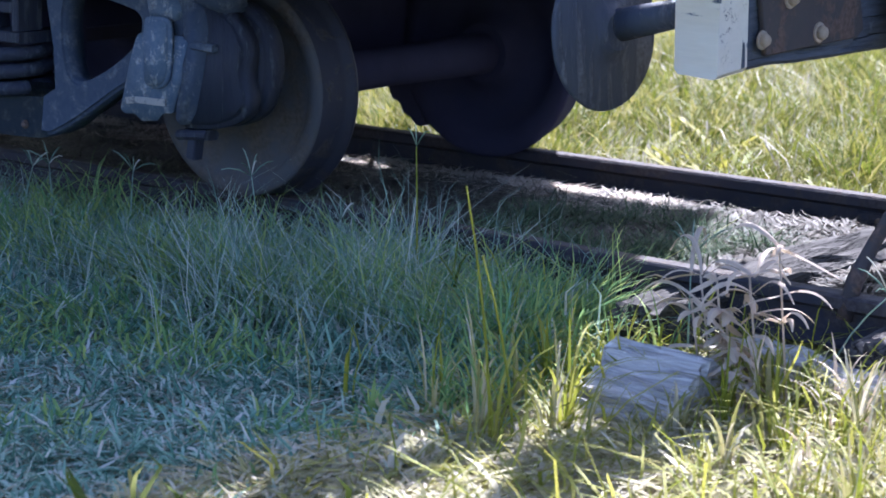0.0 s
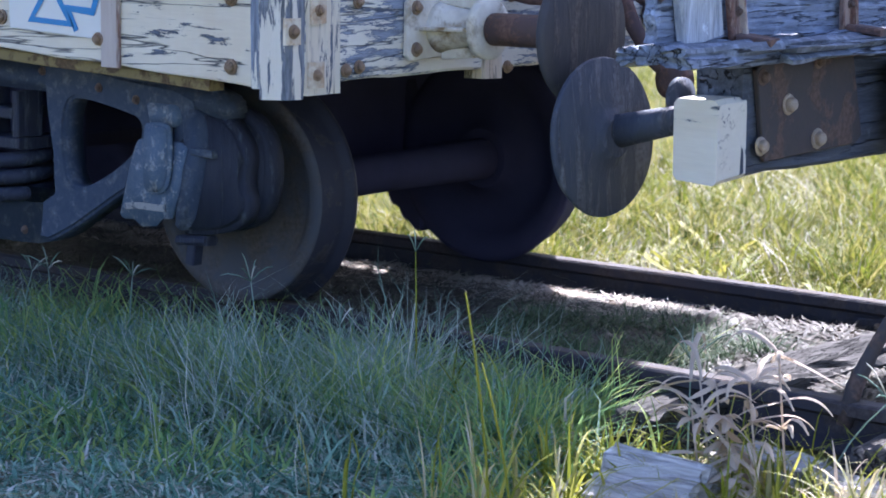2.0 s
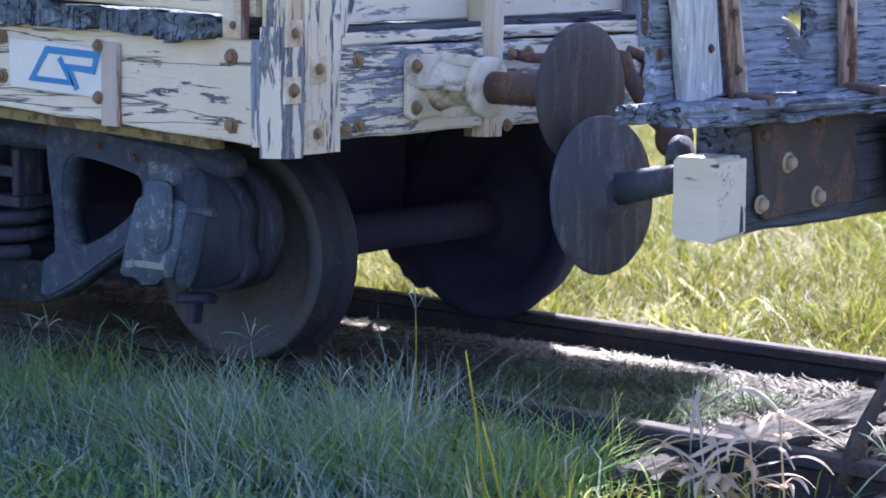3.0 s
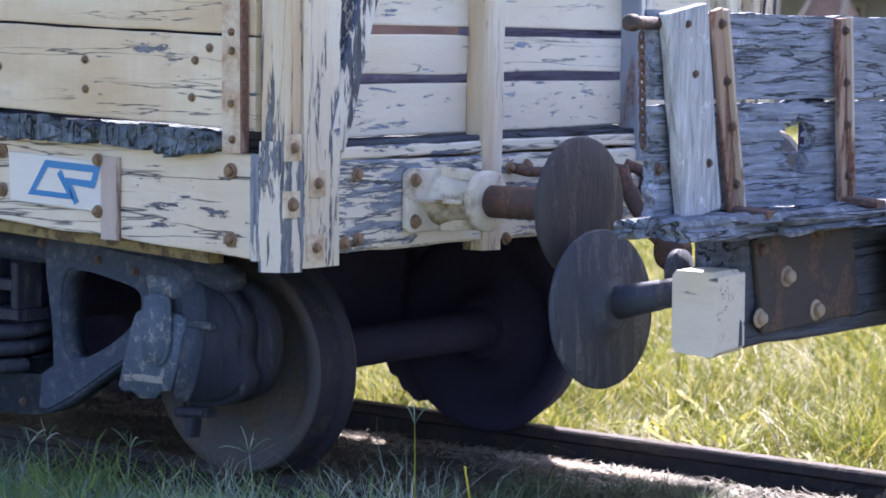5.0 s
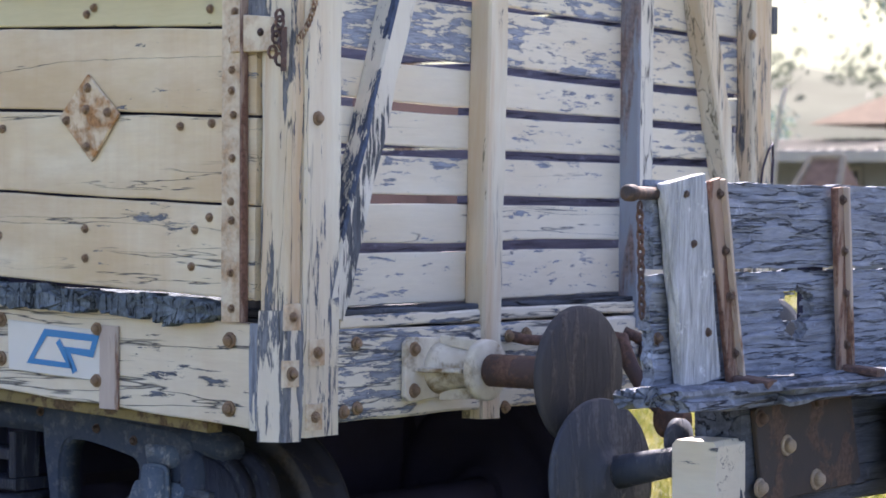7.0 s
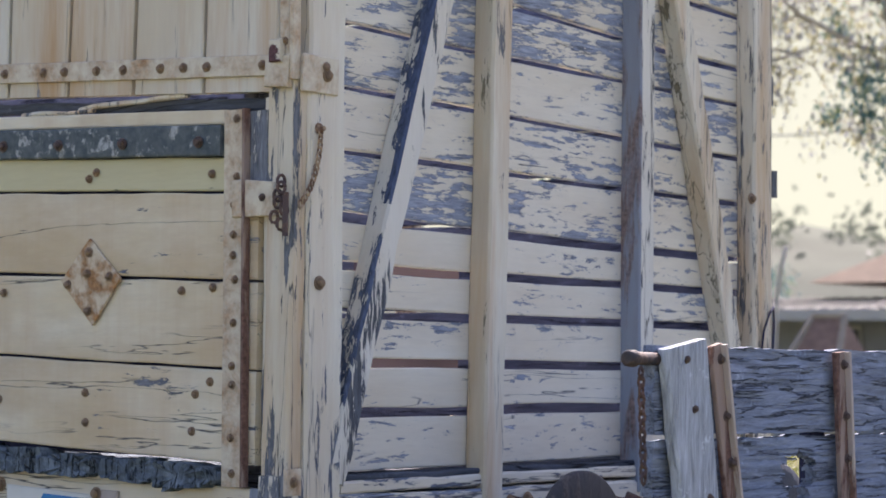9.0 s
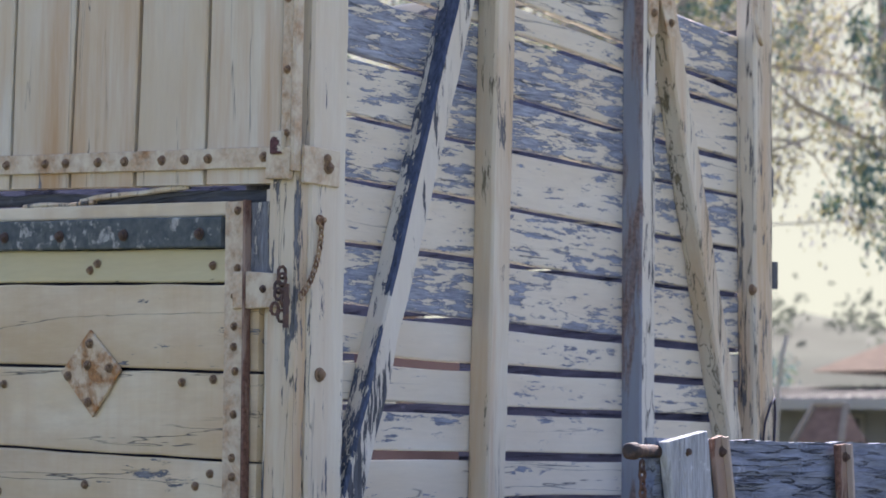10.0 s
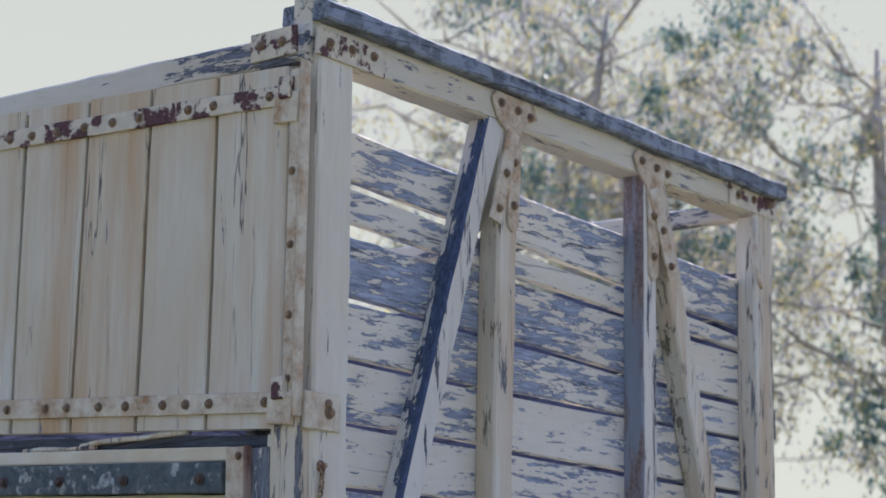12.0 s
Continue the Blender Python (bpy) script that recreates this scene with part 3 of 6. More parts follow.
# top rail of the end, its weathered cap, and the rails along the sides
bar("top_rail", (-0.05, 0.05, 3.094), (-0.05, 2.345, 2.990), 0.10, 0.098, M_TOP, wagon, seg=26, jit=0.004, ch=0.007)
bar("top_cap", (-0.045, 0.035, 3.172), (-0.045, 2.375, 3.046), 0.16, 0.056, M_CAP, wagon, seg=70, jit=0.007, ch=0.005, label="rotten grey cap board on the top rail")
bar("side_top_rail", (-0.02, 0.045, 3.070), (-1.7, 0.045, 3.072), 0.08, 0.085, M_TOPX, wagon, seg=20, jit=0.005, ch=0.008)
bar("side_top_rail", (-1.7, 0.045, 3.072), (WAGON_END, 0.045, 3.075), 0.08, 0.085, M_TOPX, wagon, seg=20, jit=0.005, ch=0.008)
bar("side_top_rail", (-0.09, 2.29, 2.985), (WAGON_END, 2.29, 3.03), 0.05, 0.062, M_TOPX, wagon, seg=40, jit=0.006, ch=0.008)
stub = bar("corner_stub", (-0.05, 0.055, 3.10), (-0.05, 0.055, 3.27), 0.05, 0.07, M_TOP, wagon, up=(1, 0, 0), seg=3, jit=0.003)


def t_plate(y, z, legs, label):
    bm = bmesh.new()
    slab(bm, [(y - 0.10, z + 0.03), (y - 0.08, z + 0.055), (y + 0.10, z + 0.045), (y + 0.12, z + 0.0), (y + 0.07, z - 0.02), (y + 0.045, z - 0.05), (y + 0.03, z - 0.34), (y + 0.0, z - 0.36), (y - 0.02, z - 0.34),
               (y - 0.025, z - 0.12), (y - 0.03, z - 0.06), (y - 0.07, z - 0.03)], 0.004, 0.008, "x")
    p = part("gusset_plate", bm, M_STRAP, wagon, label)
    for dy, dz in ((-0.06, 0.02), (0.02, 0.01), (0.08, 0.0), (0.005, -0.15), (0.005, -0.28)):
        bolt(p, 0.012, y + dy, z + dz, 0.018, "x")
    bm = beam(bmesh.new(), (0.012, y + 0.0, z - 0.06), (0.012, y + legs, z - 0.34), 0.055, 0.01, up=(1, 0, 0), seg=3, ch=0.002)
    q = part("gusset_leg", bm, M_STRAP, wagon)
    bolt(q, 0.017, y + legs * 0.45, z - 0.19, 0.017, "x")
    bolt(q, 0.017, y + legs * 0.85, z - 0.30, 0.017, "x")


t_plate(0.885, 3.045, -0.085, "cream gusset plate with rusted bolts")
t_plate(1.605, 2.998, 0.11, "cream gusset plate with rusted bolts")
for y0, y1, z0, z1, n in ((0.03, 0.31, 3.085, 3.070, 3), (2.06, 2.35, 3.000, 2.988, 3)):
    p = bar("corner_strap", (0.004, y0, z0), (0.004, y1, z1), 0.008, 0.075, M_STRAP_TOP, wagon, ch=0.002)
    for k in range(n):
        bolt(p, 0.008, y0 + 0.05 + (y1 - y0 - 0.1) * k / (n - 1), z0, 0.018, "x")
p = bar("corner_strap", (-0.04, -0.001, 3.088), (-0.21, -0.001, 3.085), 0.008, 0.08, M_STRAP_TOP, wagon, ch=0.002)
for x in (-0.09, -0.17):
    bolt(p, x, -0.005, 3.088, 0.018, "-y")
# hook on the far post
part("hook", bent(bmesh.new(), [(0.01, 2.20, 2.93), (0.02, 2.19, 2.80), (0.03, 2.19, 2.73), (0.035, 2.205, 2.70), (0.02, 2.215, 2.73)], 0.009), M_STRAP, wagon)
bar("tab", (-0.02, 2.345, 1.89), (-0.02, 2.345, 1.98), 0.03, 0.05, M_GREYZ, wagon, up=(1, 0, 0))
bar("tab", (-0.02, 2.338, 2.20), (-0.02, 2.338, 2.30), 0.02, 0.03, M_GREYZ, wagon, up=(1, 0, 0))
# wire tied round the far post
part("wire", bent(bmesh.new(), [(0.005, 2.26, 1.35), (0.012, 2.265, 1.44), (0.012, 2.30, 1.50), (0.012, 2.325, 1.52), (0.005, 2.34, 1.46), (0.01, 2.325, 1.38), (0.012, 2.29, 1.37)], 0.004, 6), M_DARK, wagon)
# bolts and square washers at the foot of the corner
for y, z, r in ((0.087, 0.739, 0.020), (0.094, 0.909, 0.020), (-0.005, 0.857, 0.024), (0.000, 1.005, 0.018)):
    w = bar("washer", (0.002, y, z - 0.035), (0.002, y, z + 0.035), 0.062, 0.010, M_STRAP, wagon, up=(1, 0, 0), ch=0.002)
    bolt(w, 0.007, y, z, r, "x")
for y, z in ((0.253, 0.927), (0.258, 0.752), (0.205, 0.745), (0.092, 1.527), (0.100, 2.10), (2.199, 1.878), (1.0, 0.93), (1.3, 0.76), (1.85, 0.93), (2.1, 0.76)):
    bolt(wagon, 0.001, y, z, 0.024, "x")
bolt(wagon, 0.004, 0.915, 0.925, 0.024, "x")
bolt(wagon, 0.004, 0.900, 0.720, 0.024, "x")
# board behind the gaps
bar("inner_board", (-0.16, 0.42, 1.575), (-0.16, 0.86, 1.575), 0.02, 0.06, M_RED, wagon, label="red oxide board behind the end slats")
bar("inner_board", (-0.16, 0.42, 1.318), (-0.16, 0.86, 1.318), 0.02, 0.06, M_RED, wagon, label="red oxide board behind the end slats")

# buffer of the cattle wagon
buf = part("buffer", slab(bmesh.new(), [(0.44, 0.772), (0.46, 0.758), (0.72, 0.772), (0.735, 0.79), (0.735, 0.915), (0.715, 0.93), (0.46, 0.938), (0.44, 0.92)], 0.001, 0.018, "x"), M_CREAM_STEEL, wagon, "buffer with a flaking cream housing and a worn wooden-faced disc")
part("housing", lathe(bmesh.new(), (0.018, 0.59, 0.848), (1, 0, 0.01), [(0, 0.074), (0.02, 0.066), (0.06, 0.056), (0.142, 0.050), (0.146, 0.080), (0.150, 0.085), (0.172, 0.085), (0.178, 0.080), (0.178, 0.05)], 28, 0.002), M_CREAM_STEEL, buf)
for ya, yb, za, zb in ((0.505, 0.530, 0.846, 0.848), (0.675, 0.650, 0.848, 0.848)):
    bar("rib", (0.02, ya, za), (0.155, yb, zb), 0.05, 0.012, M_CREAM_STEEL, buf, seg=3, jit=0.002, ch=0.003)
for za, zb in ((0.925, 0.915), (0.772, 0.785)):
    bar("rib", (0.02, 0.59, za), (0.155, 0.59, zb), 0.012, 0.03, M_CREAM_STEEL, buf, seg=3, jit=0.002, ch=0.003)
part("shank", tube(bmesh.new(), (0.20, 0.59, 0.850), (0.50, 0.59, 0.853), 0.045, n=24), M_RUST, buf, "rusty round shank")
part("disc", lathe(bmesh.new(), (0.50, 0.588, 0.852), (1, 0, 0), [(-0.022, 0.06), (-0.018, 0.178), (-0.010, 0.186), (0.006, 0.187), (0.014, 0.18), (0.021, 0.10), (0.023, 0.0005)], 56, 0.0015),
     metal("disc_face", (0.056, 0.056, 0.066), (0.095, 0.086, 0.088), 0.38, 0.65, 0.0, True, 26), buf, "dark worn round disc")
for y, z in ((0.475, 0.905), (0.475, 0.79), (0.70, 0.90), (0.70, 0.80)):
    bolt(buf, 0.018, y, z, 0.026, "x")
part("shank", tube(bmesh.new(), (0.0, 1.62, 0.85), (0.48, 1.62, 0.85), 0.045, n=20), M_RUST, buf)
part("disc", lathe(bmesh.new(), (0.46, 1.62, 0.852), (1, 0, 0), [(-0.02, 0.06), (-0.015, 0.175), (0.0, 0.185), (0.012, 0.178), (0.02, 0.0005)], 48), M_STEEL, buf)
# hand rail, draw hook and link
part("hand_rail", bent(bmesh.new(), [(0.0, 0.93, 0.925), (0.05, 0.94, 0.915), (0.10, 1.05, 0.91), (0.10, 1.22, 0.905), (0.05, 1.30, 0.90), (0.0, 1.31, 0.90)], 0.016, 10), M_RUST, wagon)
coup = part("coupling", tube(bmesh.new(), (-0.05, 1.17, 0.80), (0.16, 1.17, 0.80), 0.035), M_RUST, wagon, "rusty draw hook with a hanging link")
part("link", bent(bmesh.new(), [(0.14, 1.12, 0.84), (0.19, 1.12, 0.93), (0.25, 1.13, 0.92), (0.28, 1.14, 0.84), (0.33, 1.15, 0.76), (0.40, 1.15, 0.71)], 0.024, 12), M_RUST, coup)
part("link", bent(bmesh.new(), [(0.14, 1.22, 0.84), (0.20, 1.24, 0.93), (0.28, 1.24, 0.90), (0.36, 1.23, 0.82), (0.44, 1.22, 0.77)], 0.022, 12), M_RUST, coup)
part("link_eye", lathe(bmesh.new(), (0.42, 1.15, 0.695), (0.3, 1, 0), [(-0.035, 0.022), (-0.03, 0.052), (0.03, 0.052), (0.035, 0.022)], 20), M_RUST, coup)

# ---- side of the wagon ----
def side_board(name, x0, x1, z0, z1, y, thick, mat, parent, slope=-0.035, seg=14, jit=0.003, label=""):
    """A horizontal board on the side; z0, z1 are its edges at the corner end."""
    bm = bmesh.new()
    xs = [x0 + (x1 - x0) * k / seg for k in range(seg + 1)]
    rows = []
    for x in xs:
        d = slope * (max(x, -1.7) + 0.26)
        a, b = z0 + d + noise.noise((x * 5, z0 * 9, 0)) * jit, z1 + d + noise.noise((x * 5, z1 * 9, 2)) * jit
        w = noise.noise((x * 1.1, z0 * 5, 4)) * 0.004
        rows.append([bm.verts.new(p) for p in ((x, y + thick, a), (x, y + w + 0.003, a), (x, y + w, a + 0.005), (x, y + w, b - 0.005), (x, y + w + 0.003, b), (x, y + thick, b))])
    for r, s in zip(rows, rows[1:]):
        for k in range(6):
            bm.faces.new((r[k], s[k], s[(k + 1) % 6], r[(k + 1) % 6]))
    bm.faces.new(rows[0])
    bm.faces.new(rows[-1][::-1])
    bmesh.ops.recalc_face_normals(bm, faces=bm.faces)
    return part(name, bm, mat, parent, label)


side_board("side_sill", -1.9, -0.152, 0.707, 0.985, 0.0, 0.11, M_SILL, wagon, -0.050, 34, 0.005, "side sill of cracked white-painted timber")
side_board("side_sill", WAGON_END, -1.9, 0.707, 0.985, 0.0, 0.11, M_SILL, wagon, -0.050, 20, 0.004)
# rotten floor ends
x = -0.262
k = 0
while x > -2.4:
    w = random.uniform(0.16, 0.24)
    zt = 1.040 - 0.030 * (x + 0.26)
    yy, zz = -0.040 + random.uniform(-0.018, 0.010), zt - 0.030
    part("floor_plank", rough_timber((x - w / 2, yy, zz), (x - w / 2, 2.28, 0.972), w - 0.006, 0.066 + random.uniform(-0.010, 0.006), k * 3.3, 0.011, 30, 12, 5), M_CHAR, wagon)
    x -= w
    k += 1
bar("floor_deck", (-2.4, 1.16, 1.03), (WAGON_END, 1.16, 1.03), 2.26, 0.05, M_GREYX, wagon)
bar("floor_deck", (-0.09, 1.16, 1.0), (-0.26, 1.16, 1.0), 2.2, 0.04, M_GREYX, wagon)

bar("corner_backing", (-0.15, 0.10, 1.0), (-0.15, 0.10, 3.0), 0.26, 0.03, M_GREYZ, wagon, up=(0, 1, 0), seg=8, jit=0.002)
# drop door, lower half
door = part("drop_door", slab(bmesh.new(), [(-2.28, 1.06), (-0.27, 1.055), (-0.27, 1.97), (-2.28, 2.0)], 0.04, 0.02), M_DARK, wagon, "lower door of cream boards with rusty bolts and a diamond plate")
for z0, z1, mat in ((1.048, 1.294, M_DOOR), (1.301, 1.530, M_DOOR), (1.539, 1.768, M_DOOR), (1.776, 1.866, None)):
    if mat is None:
        mat = painted_wood("door_paint_mossy", (0.62, 0.58, 0.38), (0.2, 0.2, 0.18), 0.18, "x", 0.4)
    side_board("door_board", -2.28, -0.136, z0, z1, 0.002, 0.036, mat, door, -0.034, 22, 0.004)
side_board("door_rail", -2.28, -0.262, 1.868, 1.952, -0.022, 0.06, metal("door_rail_paint", (0.07, 0.09, 0.10), (0.36, 0.37, 0.36), 0.34, 0.8, scale=16), door, -0.034, 16, 0.003, "dark weathered top rail of the door")
side_board("door_lip", -2.28, -0.262, 1.955, 1.994, 0.0, 0.05, M_DOOR, door, -0.034, 12, 0.003)
strap = bar("door_strap", (-0.207, -0.004, 0.985), (-0.216, -0.004, 1.99), 0.085, 0.012, M_STRAP, door, up=(0, 1, 0), seg=6, jit=0.002, ch=0.002, label="cream-painted steel strap streaked with rust")
bar("strap_flange", (-0.160, -0.014, 0.985), (-0.172, -0.014, 1.99), 0.010, 0.026, M_RUST_WORN, strap, up=(0, 1, 0), seg=2, ch=0.002)
for z in (1.02, 1.115, 1.255, 1.305, 1.42, 1.535, 1.60, 1.655, 1.735, 1.81, 1.965):
    bolt(strap, -0.212 + 0.012 * ((z * 37) % 1 - 0.5), -0.010, z, 0.015, "-y")
for x, z in ((-0.80, 1.225), (-0.798, 1.142), (-0.372, 1.128), (-0.36, 1.228), (-0.42, 1.508), (-0.30, 1.515), (-0.305, 1.262), (-0.80, 1.828), (-0.77, 1.845), (-0.31, 1.822), (-1.16, 1.51), (-1.17, 1.20),
             (-1.40, 1.25), (-1.40, 1.70), (-1.62, 1.22)):
    bolt(door, x, 0.0, z, 0.016, "-y")
for x in (-1.146, -0.905, -0.64, -0.34):
    bolt(door, x, -0.024, 1.905 - 0.034 * (x + 0.26), 0.021, "-y", BOLT_DARK)
dia = part("diamond_plate", slab(bmesh.new(), [(-0.787, 1.660), (-0.655, 1.545), (-0.768, 1.412), (-0.905, 1.540)], -0.010, 0.010), M_DIAMOND, door, "rusty diamond-shaped plate")
for x, z in ((-0.783, 1.62), (-0.87, 1.53), (-0.785, 1.455), (-0.70, 1.55), (-0.79, 1.56)):
    bolt(dia, x, -0.010, z, 0.018, "-y")
# latch and chain at the corner
latch = part("latch", slab(bmesh.new(), [(-0.215, 1.70), (-0.06, 1.70), (-0.06, 1.79), (-0.17, 1.80), (-0.215, 1.80)], -0.022, 0.02), M_STRAP, wagon)
bm = bmesh.new()
for k in range(7):
    c = Vector((-0.025 + 0.014 * math.sin(k * 2.1), -0.03 - 0.012 * (k % 2), 1.79 - 0.019 * k))
    ring = [c + Vector((0.011 * math.cos(t) * (1 if k % 2 else 0.3), 0.011 * math.cos(t) * (0.3 if k % 2 else 1), 0.016 * math.sin(t))) for t in [2 * math.pi * j / 9 for j in range(10)]]
    bent(bm, ring, 0.0045, 6)
part("chain", bm, M_RUST, latch, "tangle of rusty chain")

bm = bmesh.new()
for k in range(15):
    f = k / 14
    c = Vector((0.010, 0.082 - 0.075 * f ** 2, 1.925 - 0.225 * f + 0.03 * f * f * f))
    bent(bm, [c + Vector((0.006 * math.cos(t) * (k % 2), 0.007 * math.cos(t) * (1 - k % 2), 0.0115 * math.sin(t))) for t in [2 * math.pi * j / 8 for j in range(9)]], 0.003, 5)
part("chain", bm, M_BOLT, latch, "thin hanging rusty chain")
part("eye_bolt", lathe(bmesh.new(), (0.0, 0.085, 1.935), (1, 0, 0), [(0, 0.016), (0.005, 0.015), (0.012, 0.008), (0.02, 0.007)], 10), M_BOLT, latch)
bar("latch_pin", (-0.005, -0.034, 1.645), (-0.004, -0.034, 1.76), 0.016, 0.014, M_RUST, latch, up=(0, 1, 0), seg=2, jit=0.001)
bolt(latch, -0.10, -0.022, 1.75, 0.014, "-y", BOLT_DARK)

# upper flap of upright boards
flap = part("flap_door", slab(bmesh.new(), [(-2.3, 2.12), (-0.07, 2.06), (-0.07, 2.99), (-2.3, 3.03)], 0.045, 0.015), M_DARK, wagon, "upper flap of upright cream boards between bolted steel straps")
EDGES = [(-0.066, -0.070), (-0.338, -0.351), (-0.608, -0.631), (-0.870, -0.901), (-1.146, -1.161), (-1.42, -1.43), (-1.70, -1.71), (-1.98, -1.98), (-2.28, -2.28)]
for k, ((t0, b0), (t1, b1)) in enumerate(zip(EDGES, EDGES[1:])):
    g = (0.006, 0.009, 0.006, 0.007, 0.008)[k % 5] * 0.9
    zt0, zt1, zb0, zb1 = 3.015 - 0.03 * t0, 3.015 - 0.03 * t1, 2.028 - 0.045 * b0, 2.028 - 0.045 * b1
    bm = bmesh.new()
    n = 10
    rows = []
    for j in range(n + 1):
        f = j / n
        xa, xb = b0 + (t0 - b0) * f - g, b1 + (t1 - b1) * f + g
        xa += noise.noise((f * 6, k * 3.3, 0)) * 0.003
        xb += noise.noise((f * 6, k * 3.3, 7)) * 0.003
        za, zb = zb0 + (zt0 - zb0) * f, zb1 + (zt1 - zb1) * f
        w = noise.noise((f * 1.5, k * 7.7, 3)) * 0.004
        rows.append([bm.verts.new(p) for p in ((xa, 0.04, za), (xa, w + 0.004, za), (xa - 0.005, w, za), (xb + 0.005, w, zb), (xb, w + 0.004, zb), (xb, 0.04, zb))])
    for r, s in zip(rows, rows[1:]):
        for j in range(6):
            bm.faces.new((r[j], s[j], s[(j + 1) % 6], r[(j + 1) % 6]))
    bm.faces.new(rows[0])
    bm.faces.new(rows[-1][::-1])
    bmesh.ops.recalc_face_normals(bm, faces=bm.faces)
    part("flap_board", bm, M_BOARD, flap)
for z, s, mat, xs in ((2.100, -0.045, M_STRAP, (-0.115, -0.325, -0.415, -0.505, -0.655, -0.765, -0.90, -0.99, -1.16, -1.25, -1.42)), (2.935, -0.027, M_STRAP_TOP, (-0.125, -0.34, -0.44, -0.64, -0.75, -0.87, -0.99, -1.10, -1.20, -1.4))):
    st = bar("flap_strap", (-0.07, -0.006, z), (-2.28, -0.006, z - 2.28 * s), 0.012, 0.056, mat, flap, seg=10, jit=0.002, ch=0.002)
    for x in xs:
        bolt(st, x, -0.012, z + s * (x + 0.07), 0.018, "-y")
# upright angle at the corner end of the flap, and its hinges
ang = bar("flap_angle", (-0.040, -0.004, 2.10), (-0.034, -0.004, 3.00), 0.035, 0.012, M_STRAP, flap, up=(0, 1, 0), seg=4, jit=0.002, ch=0.002)
bar("angle_edge", (-0.010, 0.0, 2.06), (-0.005, 0.0, 3.02), 0.014, 0.03, M_STRAP, ang, up=(0, 1, 0), seg=4, jit=0.002, ch=0.002)
for z in (2.16, 2.33, 2.52, 2.72):
    bolt(ang, -0.037, -0.010, z, 0.015, "-y")
for z in (2.085, 2.90):
    h = bar("hinge", (-0.10, -0.012, z), (-0.015, -0.012, z - 0.006), 0.016, 0.085, M_STRAP, flap, ch=0.003)
    bar("hinge_lug", (-0.075, -0.022, z + 0.05), (-0.035, -0.022, z + 0.05), 0.02, 0.06, M_STRAP_TOP, h, ch=0.003)
    if z < 2.5:
        hl = bar("hinge_strap", (0.004, 0.012, z - 0.006), (0.004, 0.150, z - 0.008), 0.010, 0.10, M_STRAP, h, ch=0.003)
        bolt(hl, 0.009, 0.105, z - 0.008, 0.022, "x")
# board edge seen in the gap under the flap
side_board("gap_board", -2.28, -0.07, 1.995, 2.026, 0.03, 0.04, M_GREYX, wagon, -0.045, 20, 0.012)
bar("splinter", (-0.43, 0.016, 2.046), (-0.86, 0.016, 2.030), 0.020, 0.014, M_POST, wagon, seg=14, jit=0.007)
bar("splinter", (-0.80, 0.012, 2.024), (-1.10, 0.012, 2.024), 0.016, 0.012, M_POST, wagon, seg=8, jit=0.006)
bar("door_end", (-0.136, 0.012, 1.79), (-0.140, 0.012, 1.985), 0.062, 0.03, M_FOOT, wagon, up=(0, 1, 0), seg=8, jit=0.003)

# the plate with the railway's mark, and its steel strap
sign = part("sign_plate", slab(bmesh.new(), [(-1.125, 0.957), (-0.722, 0.940), (-0.722, 0.797), (-1.118, 0.812)], -0.006, 0.005), M_SIGN, wagon, "white plate with a blue linear emblem")
MARK = [(-0.902, 0.905), (-0.852, 0.836), (-1.020, 0.842), (-0.955, 0.926), (-0.712 - 0.03, 0.918), (-0.760, 0.874), (-0.862, 0.880), (-0.828, 0.818)]


def mark(pts, w, y):
    bm = bmesh.new()
    n = len(pts)
    lo, hi = [], []
    for i, p in enumerate(pts):
        p = Vector(p)
        d0 = (p - Vector(pts[i - 1])).normalized() if i else (Vector(pts[1]) - p).normalized()
        d1 = (Vector(pts[i + 1]) - p).normalized() if i < n - 1 else d0
        t = (d0 + d1).normalized()
        nrm = Vector((-t.y, t.x))
        k = min(1.7, 1 / max(0.3, nrm.dot(Vector((-d0.y, d0.x)))))
        a, b = p + nrm * w / 2 * k, p - nrm * w / 2 * k
        lo.append(bm.verts.new((a.x, y, a.y)))
        hi.append(bm.verts.new((b.x, y, b.y)))
    for i in range(n - 1):
        bm.faces.new((lo[i], lo[i + 1], hi[i + 1], hi[i]))
    return bm


part("emblem", mark(MARK, 0.021, -0.0085), M_BLUE, sign, "blue line emblem")
ss = bar("sill_strap", (-0.690, -0.004, 0.722), (-0.690, -0.004, 0.955), 0.075, 0.012, M_FLANGE, wagon, up=(0, 1, 0), seg=3, jit=0.002, ch=0.003)
for x, z in ((-0.735, 0.945), (-0.735, 0.800)):
    bolt(ss, x, -0.010, z, 0.024, "-y")
for x, z in ((-1.155, 0.955), (-1.155, 0.842), (-0.222, 0.935), (-0.222, 0.752), (-1.5, 0.96), (-1.5, 0.82)):
    bolt(wagon, x, -0.001, z, 0.028, "-y")
# steel channel below the sill
side_board("sole_bar", WAGON_END, -0.36, 0.668, 0.700, 0.05, 0.06, M_YELLOW, wagon, -0.045, 24, 0.006, "ochre rusty steel sole bar")
bar("sole_bar", (-0.16, 1.17, 0.83), (WAGON_END, 1.17, 0.83), 0.30, 0.20, M_DARK, wagon)
bar("sole_bar", (-0.1, 2.24, 0.81), (WAGON_END, 2.24, 0.81), 0.10, 0.28, M_DARK, wagon)
for x in (-1.5, -3.2, -5.4, -7.2):
    bar("cross_bearer", (x, 0.1, 0.80), (x, 2.25, 0.80), 0.12, 0.22, M_DARK, wagon)
